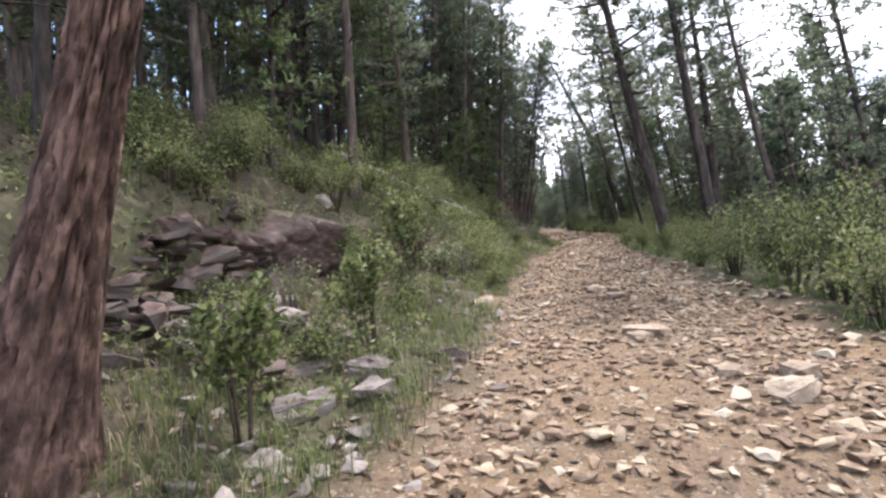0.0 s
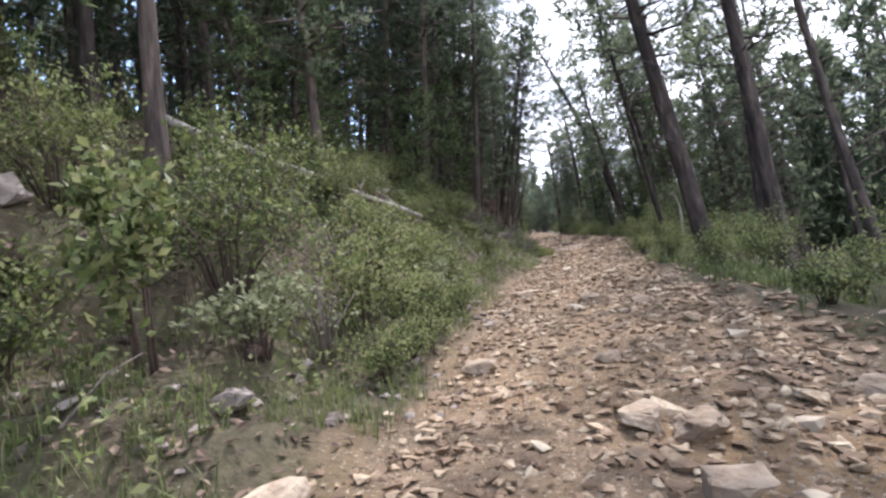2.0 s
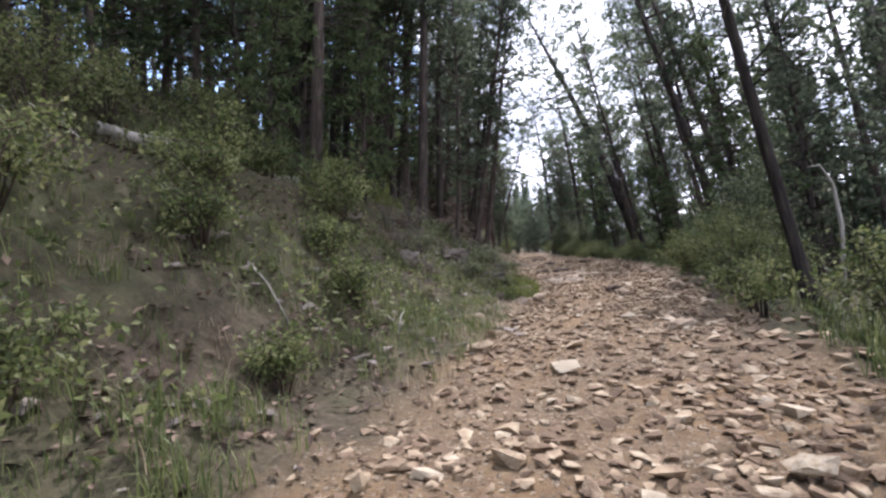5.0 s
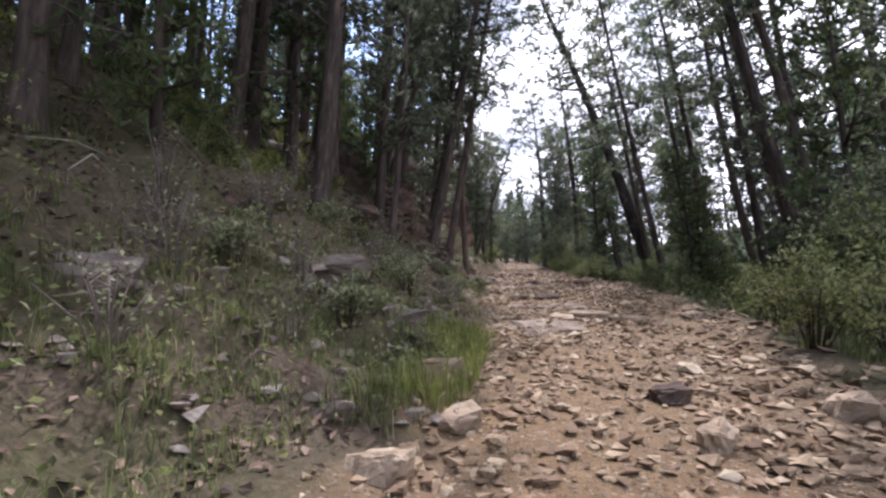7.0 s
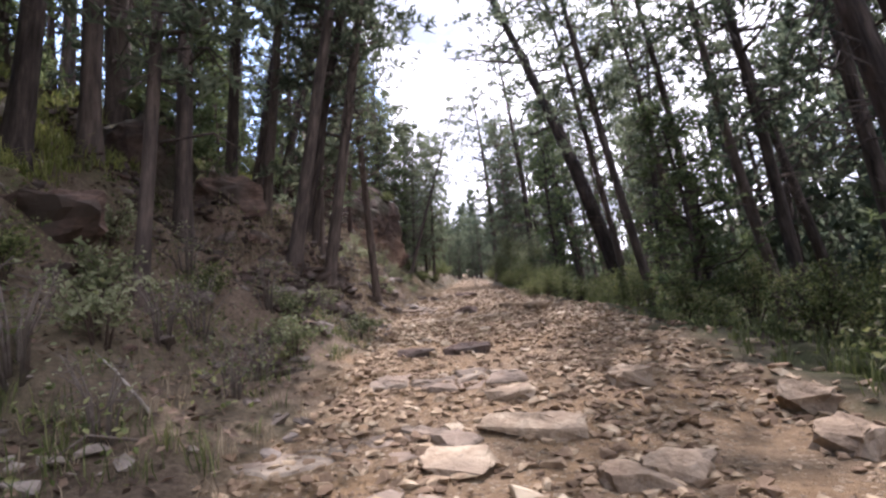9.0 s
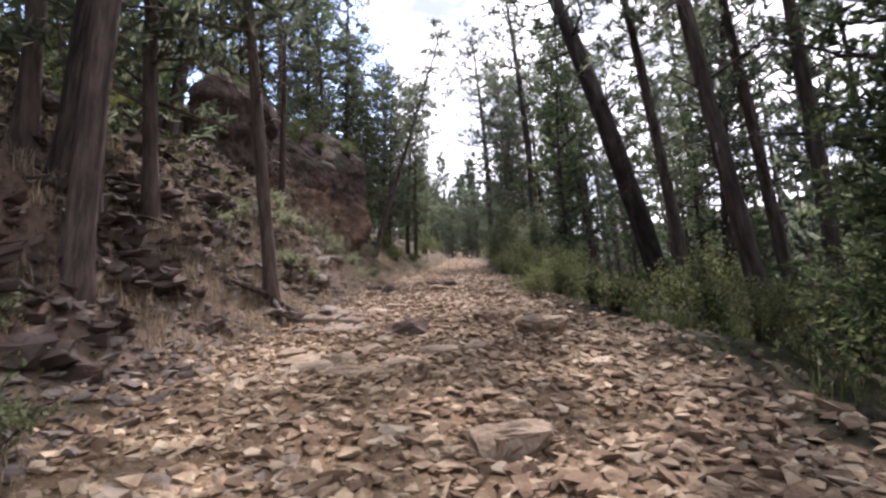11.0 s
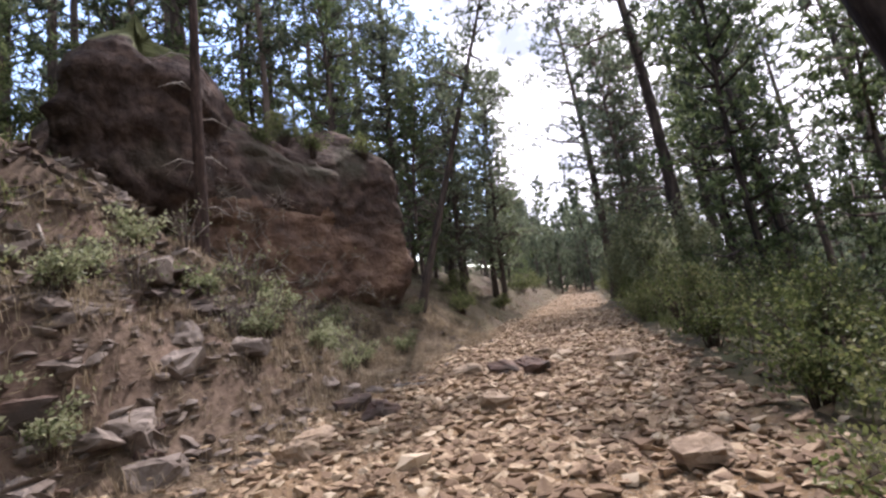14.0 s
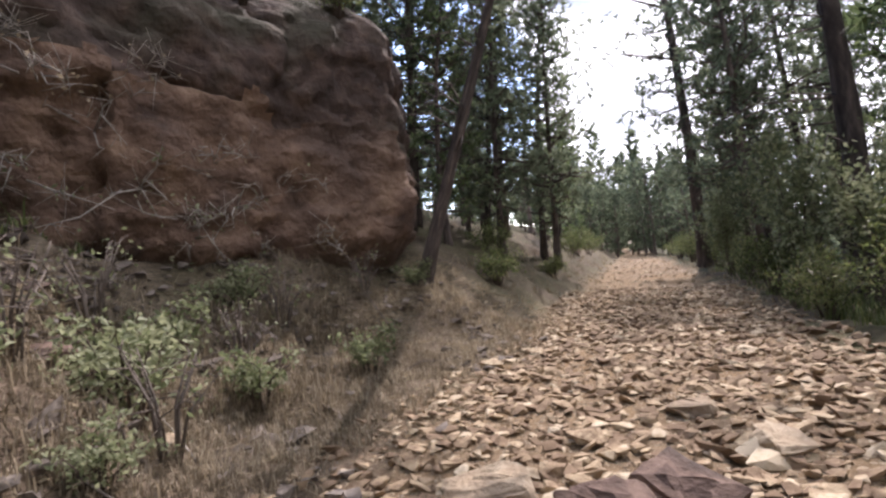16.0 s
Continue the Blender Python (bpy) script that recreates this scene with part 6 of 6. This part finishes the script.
grass("grass", 1, 15000, (-5.5, 0.5), (2, 40), 0.26, 0.008, GRASS, "green grass along the trail's inner edge", lambda x, y: verge(x, y, -0.15, 3.2) * clumps(x, y) * np.interp(y, [2, 6, 24, 31, 35, 40], [0.5, 0.9, 1.0, 0.8, 0.35, 0.3]))
grass("grass", 2, 5200, (2, 7), (3, 36), 0.36, 0.011, GRASS, "tall green grass along the outer edge", lambda x, y: verge(x, y, 0.15, 3.0, 1) * clumps(x, y, 0.6))
grass("grass", 3, 4200, (2, 7), (36, 76), 0.34, 0.011, GRASS, "tall green grass along the outer edge", lambda x, y: verge(x, y, 0.5, 4.0, 1) * clumps(x, y, 0.6))
grass("grass", 4, 4000, (-14, -4), (6, 56), 0.34, 0.02, GRASS, "green grass on the hillside", lambda x, y: clumps(x, y, 0.4, 0.1), 7)
grass("dry_grass", 5, 8000, (-5.5, 0), (40, 60), 0.2, 0.009, STRAW, "dry straw-coloured grass on the bank", lambda x, y: verge(x, y, -0.3, 3.6) * clumps(x, y, 0.9, -0.15), 9)
grass("dry_grass", 6, 7500, (-5, 0.5), (2, 40), 0.2, 0.007, STRAW, "dry straw-coloured grass on the bank", lambda x, y: verge(x, y, -0.4, 3.6) * clumps(x + 9, y, 0.7, 0.05) * np.interp(y, [14, 21], [1, 0.35]), 8)
grass("dry_grass", 7, 1000, (-5, 4), (60, 90), 0.2, 0.012, STRAW, "dry straw-coloured grass by the trail", lambda x, y: verge(x, y, -0.2, 3) + verge(x, y, 0, 2, 1))


# Fallen needles and leaves on the bank below the red rock.
rs = np.random.RandomState(31)
x, y = rs.uniform(-4.5, 0.2, 42000), rs.uniform(44, 62, 42000)
keep = rs.rand(42000) < verge(x, y, -0.5, 3.4) * (0.25 + 0.75 * clumps(x, y, 0.7)) * np.interp(y, [44, 50, 60], [0.4, 1, 1])
x, y = x[keep], y[keep]
flat = np.stack([rs.normal(0, 1, len(x)), rs.normal(0, 1, len(x)), rs.normal(0.1, 0.12, len(x))], -1)
v, f = blades(rs, np.stack([x, y, height(x, y) + 0.015], -1), flat, 2, 0.17, 0.007, 0.08)
tagged(new("needle_litter", mesh_of("needle_litter", v, f, STRAW)), "fallen brown pine needles covering the bank", "litter", kind="stuff")
x, y = rs.uniform(-3.4, -0.8, 1500), rs.uniform(52, 61, 1500)
keep = rs.rand(1500) < verge(x, y, 0.1, 2.4) * clumps(x, y, 1.1)
x, y = x[keep], y[keep]
v, f = leaves(rs, np.stack([x, y, height(x, y) + 0.025], -1), 0.09, 4.0)
tagged(new("leaf_litter", mesh_of("leaf_litter", v, f, STRAW)), "dry fallen leaves below the red rock", "litter", kind="stuff")


grass("dry_grass", 9, 4500, (-5.6, -0.6), (48, 60), 0.15, 0.009, DULL_STRAW, "matted grey dry grass below the red rock", lambda x, y: verge(x, y, -0.1, 4.2) * (0.35 + 0.65 * clumps(x, y, 0.9)), 8)
grass("dry_grass", 10, 4000, (-6, -1), (40, 50), 0.2, 0.009, DULL_STRAW, "dull dry grass between the broken rocks", lambda x, y: verge(x, y, 0.3, 5) * clumps(x, y, 0.9, -0.1), 8)


grass("dry_grass", 11, 5200, (-3.8, -0.7), (51.2, 57.6), 0.13, 0.009, DULL_STRAW, "matted grey dry grass at the foot of the red rock", lambda x, y: verge(x, y, 0.0, 3.2) * (0.55 + 0.45 * clumps(x, y, 1.3)), 9)


# Low leafy growth and dead leaves over the shaded bank.
def undergrowth(name, seed, count, xs, ys, tall, size, mat, label, where, up=0.8):
    rs = np.random.RandomState(seed)
    x, y = rs.uniform(*xs, count), rs.uniform(*ys, count)
    keep = rs.rand(count) < where(x, y)
    x, y = x[keep], y[keep]
    top = tall * (0.25 + 0.75 * clumps(x + 60, y, 2.2))
    v, f = leaves(rs, np.stack([x, y, height(x, y) + 0.015 + top * rs.rand(len(x)) ** 0.7], -1), size, up)
    return tagged(new(name, mesh_of(name, v, f, mat)), label, "undergrowth", kind="stuff")


undergrowth("undergrowth", 51, 22000, (-9, 0.4), (24, 42), 0.34, 0.055, LEAF, "low leafy plants covering the shaded bank", lambda x, y: verge(x, y, 0.2, 8.5) * clumps(x, y, 0.8, -0.25))
undergrowth("undergrowth", 52, 26000, (-12, -1), (4, 24), 0.36, 0.07, LEAF, "low leafy plants covering the bank", lambda x, y: verge(x, y, 0.5, 11) * clumps(x, y, 0.8, -0.05))
undergrowth("undergrowth", 55, 22000, (3, 11), (14, 62), 0.42, 0.07, LEAF, "low leafy growth along the outer edge", lambda x, y: verge(x, y, 0.4, 6, 1) * clumps(x, y, 0.7, -0.1))
undergrowth("undergrowth", 53, 9000, (-7, -1), (42, 54), 0.3, 0.055, LEAF, "low leafy plants on the stony bank", lambda x, y: verge(x, y, 1.4, 6) * clumps(x, y, 0.8, 0.25))
undergrowth("leaf_litter", 54, 36000, (-8, 0.3), (3, 46), 0.02, 0.075, DEAD_LEAF, "brown fallen leaves and needles on the bank", lambda x, y: verge(x, y, 0.0, 7.5) * (0.3 + 0.7 * clumps(x + 31, y, 0.6)), 3.0)
# The crest's sunlit look comes from this grass's lighter colour.
grass("grass", 8, 9500, (-12, -3.6), (33, 52), 0.32, 0.02, LIT_GRASS, "yellow-green grass on the crest, sunlight put into its colour", lambda x, y: clumps(x + 5, y, 0.35, -0.2) * (left_edge(y) - x > np.interp(y, [36, 42, 48], [3.7, 4.2, 5.2])), 7)

# Edge tufts in the same lighter grass, sunlight painted in.
grass("grass", 12, 420, (-0.8, 0.4), (28.4, 31.8), 0.3, 0.009, LIT_GRASS, "grass tufts at the trail's inner edge, coloured as if sunlit", lambda x, y: np.clip(1.2 - np.abs(left_edge(y) - x - 0.1) / 0.45, 0, 1), 12)


# ---- loose stones ----
HULLS = []
for k in range(28):
    me = lump(900 + k, (1.0, 0.82, 0.46), cuts=0, points=6 if k < 14 else 11)
    HULLS.append((np.array([tuple(q.co) for q in me.vertices]), [tuple(p.vertices) for p in me.polygons]))
    bpy.data.meshes.remove(me)


def scatter(seed, count, xs, ys, lo, hi, where, skew=2.4):
    """Places, sizes and turns of loose stones."""
    rs = np.random.RandomState(seed)
    x, y = rs.uniform(*xs, count), rs.uniform(*ys, count)
    keep = rs.rand(count) < where(x, y)
    x, y = x[keep], y[keep]
    n = len(x)
    return x, y, height(x, y), lo + (hi - lo) * rs.rand(n) ** skew, rs.uniform(0, 6.28, n), rs.normal(0, 0.22, (n, 2)), rs.randint(0, 14, n)


def stone_field(name, label, rows, mat=STONE, sink=0.12):
    vs, fs, n = [], [], 0
    for x, y, z, s, t, tip, h in zip(*rows):
        v, f = HULLS[h if s < 0.068 else h + 14]
        m = np.array(Euler((tip[0], tip[1], t)).to_matrix())
        vs.append((v * s) @ m.T + (x, y, z + s * (0.25 - sink)))
        fs += [tuple(i + n for i in q) for q in f]
        n += len(v)
    return tagged(new(name, mesh_of(name, np.concatenate(vs), fs, mat)), label, "stones", kind="stuff")


def on_path(x, y, rim=0.25):
    return np.clip((x - left_edge(y) + rim) / 0.5, 0, 1) * np.clip((right_edge(y) + rim - x) / 0.5, 0, 1)


def track(x, y):
    """Fewer stones where wheels have swept the trail."""
    m = left_edge(y) * 0.58 + right_edge(y) * 0.42
    sand = np.exp(-((x - 3.1) ** 2) / 0.16) * np.exp(-((y - 34.0) ** 2) / 7)
    return (0.55 + 0.45 * np.clip(np.abs(x - m) / 0.8, 0, 1)) * np.clip(1 - sand, 0.08, 1) * (0.72 + 0.28 * clumps(x, y, 0.7, -0.2))


stone_field("gravel", "small broken stones covering the trail", scatter(1, 66000, (-2.0, 4.4), (1.2, 40), 0.03, 0.13, lambda x, y: on_path(x, y) * track(x, y)))
stone_field("gravel", "small broken stones covering the trail", scatter(2, 50000, (-2.6, 4.4), (40, 66), 0.036, 0.15, lambda x, y: on_path(x, y, 0.4) * (0.4 + 0.6 * track(x, y))))
stone_field("gravel", "fist-sized stones strewn over the trail", scatter(7, 4000, (-2, 4.2), (2.5, 40), 0.08, 0.18, lambda x, y: on_path(x, y, 0.1) * track(x, y) * clumps(x, y, 0.5, -0.1), 1.8))
stone_field("gravel", "fist-sized stones strewn over the trail", scatter(8, 5200, (-2.2, 4.4), (40, 62), 0.08, 0.19, lambda x, y: on_path(x, y, 0.3) * np.clip(0.3 + 0.35 * (x - left_edge(y)), 0, 1), 1.8))
stone_field("gravel", "small broken stones far along the trail", scatter(3, 3500, (-5, 4), (66, 115), 0.06, 0.18, lambda x, y: on_path(x, y)))
stone_field("gravel", "loose stones scattered on the bank", scatter(4, 15000, (-5.4, 0.2), (40, 60), 0.035, 0.21, lambda x, y: verge(x, y, -0.4, 4.2) * clumps(x, y, 0.8, -0.1), 2.8), BANK_STONE)
stone_field("rubble", "dark broken rock strewn over the steep bank", scatter(15, 7000, (-9, -0.6), (39, 55), 0.08, 0.46, lambda x, y: verge(x, y, np.interp(y, [47, 50.5], [0.5, 2.6]), 8.0) * (0.25 + 0.75 * clumps(x, y, 0.8, -0.1)), 2.6), DARK_ROCK, 0.2)
stone_field("rubble", "weathered broken rock strewn over the steep bank", scatter(16, 4500, (-9, -0.6), (39, 55), 0.07, 0.4, lambda x, y: verge(x, y, np.interp(y, [47, 50.5], [0.5, 2.2]), 8.0) * clumps(x + 7, y, 0.8, -0.1), 2.6), BANK_STONE, 0.2)
stone_field("rubble", "grey broken rock lying in the dry grass of the bank", scatter(17, 2600, (-5.5, -0.8), (48.5, 57), 0.1, 0.4, lambda x, y: verge(x, y, 0.5, 4.6) * clumps(x + 3, y, 0.9, -0.05), 2.4), BANK_STONE, 0.3)
stone_field("gravel", "loose stones scattered on the bank", scatter(5, 5000, (-4.5, 0.4), (2, 40), 0.03, 0.2, lambda x, y: verge(x, y, -0.6, 3.0) * clumps(x, y, 0.8), 2.6), BANK_STONE)
stone_field("gravel", "loose stones along the outer edge", scatter(6, 8000, (1.8, 5.4), (2, 62), 0.04, 0.2, lambda x, y: np.exp(-((x - 0.15 - right_edge(y)) ** 2) / 0.25)))

# The stones of a hand's breadth and more, each on its own.
SHAPES = []
for k in range(12):
    me = lump(700 + k, (1.0, 0.78, 0.52), cuts=1, rough=0.09, points=12)
    me.materials.append(STONE)
    SHAPES.append((me, min(q.co.z for q in me.vertices)))
for n, (x, y, z, s, t, tip, h) in enumerate(zip(*scatter(11, 520, (-2, 4.4), (2.5, 62), 0.12, 0.30, lambda x, y: on_path(x, y, 0.1) * (0.35 + 0.65 * clumps(x, y, 0.6)), 2.4))):
    me, low = SHAPES[h % 12]
    ob = new("stone", me)
    ob.matrix_basis = Matrix.Translation((x, y, z - low * s * 0.62)) @ Euler((tip[0] * 0.6, tip[1] * 0.6, t)).to_matrix().to_4x4() @ Matrix.Diagonal((s, s, s, 1))
    tagged(ob, "loose angular stone resting on the trail", "stone", "loose stones on the trail")

# Broken rocks bedded in the bank beside and below the ledges.
CHUNKS = []
for k in range(14):
    me = lump(820 + k, (1.0, 0.8, 0.6), cuts=2, rough=0.16, points=18)
    me.materials.append(DARK_ROCK if k % 2 else BANK_STONE)
    CHUNKS.append((me, min(q.co.z for q in me.vertices)))
for seed, count, ys, note in ((12, 420, (40, 51), "broken angular rock bedded in the dry bank"), (13, 170, (26, 40), "weathered rock half hidden in the shaded bank"), (14, 110, (3, 14), "grey weathered rock in the grassy bank")):
    for x, y, z, s, t, tip, h in zip(*scatter(seed, count, (-5.5, 0.2), ys, 0.14, 0.5, lambda x, y: verge(x, y, 0.15, 4.4) * clumps(x + 3, y, 0.9, -0.1), 2.2)):
        me, low = CHUNKS[h]
        ob = new("rock", me)
        ob.matrix_basis = Matrix.Translation((x, y, z - low * s * 0.45)) @ Euler((tip[0], tip[1], t)).to_matrix().to_4x4() @ Matrix.Diagonal((s, s, s, 1))
        tagged(ob, note, "rock", "broken rocks on the bank")
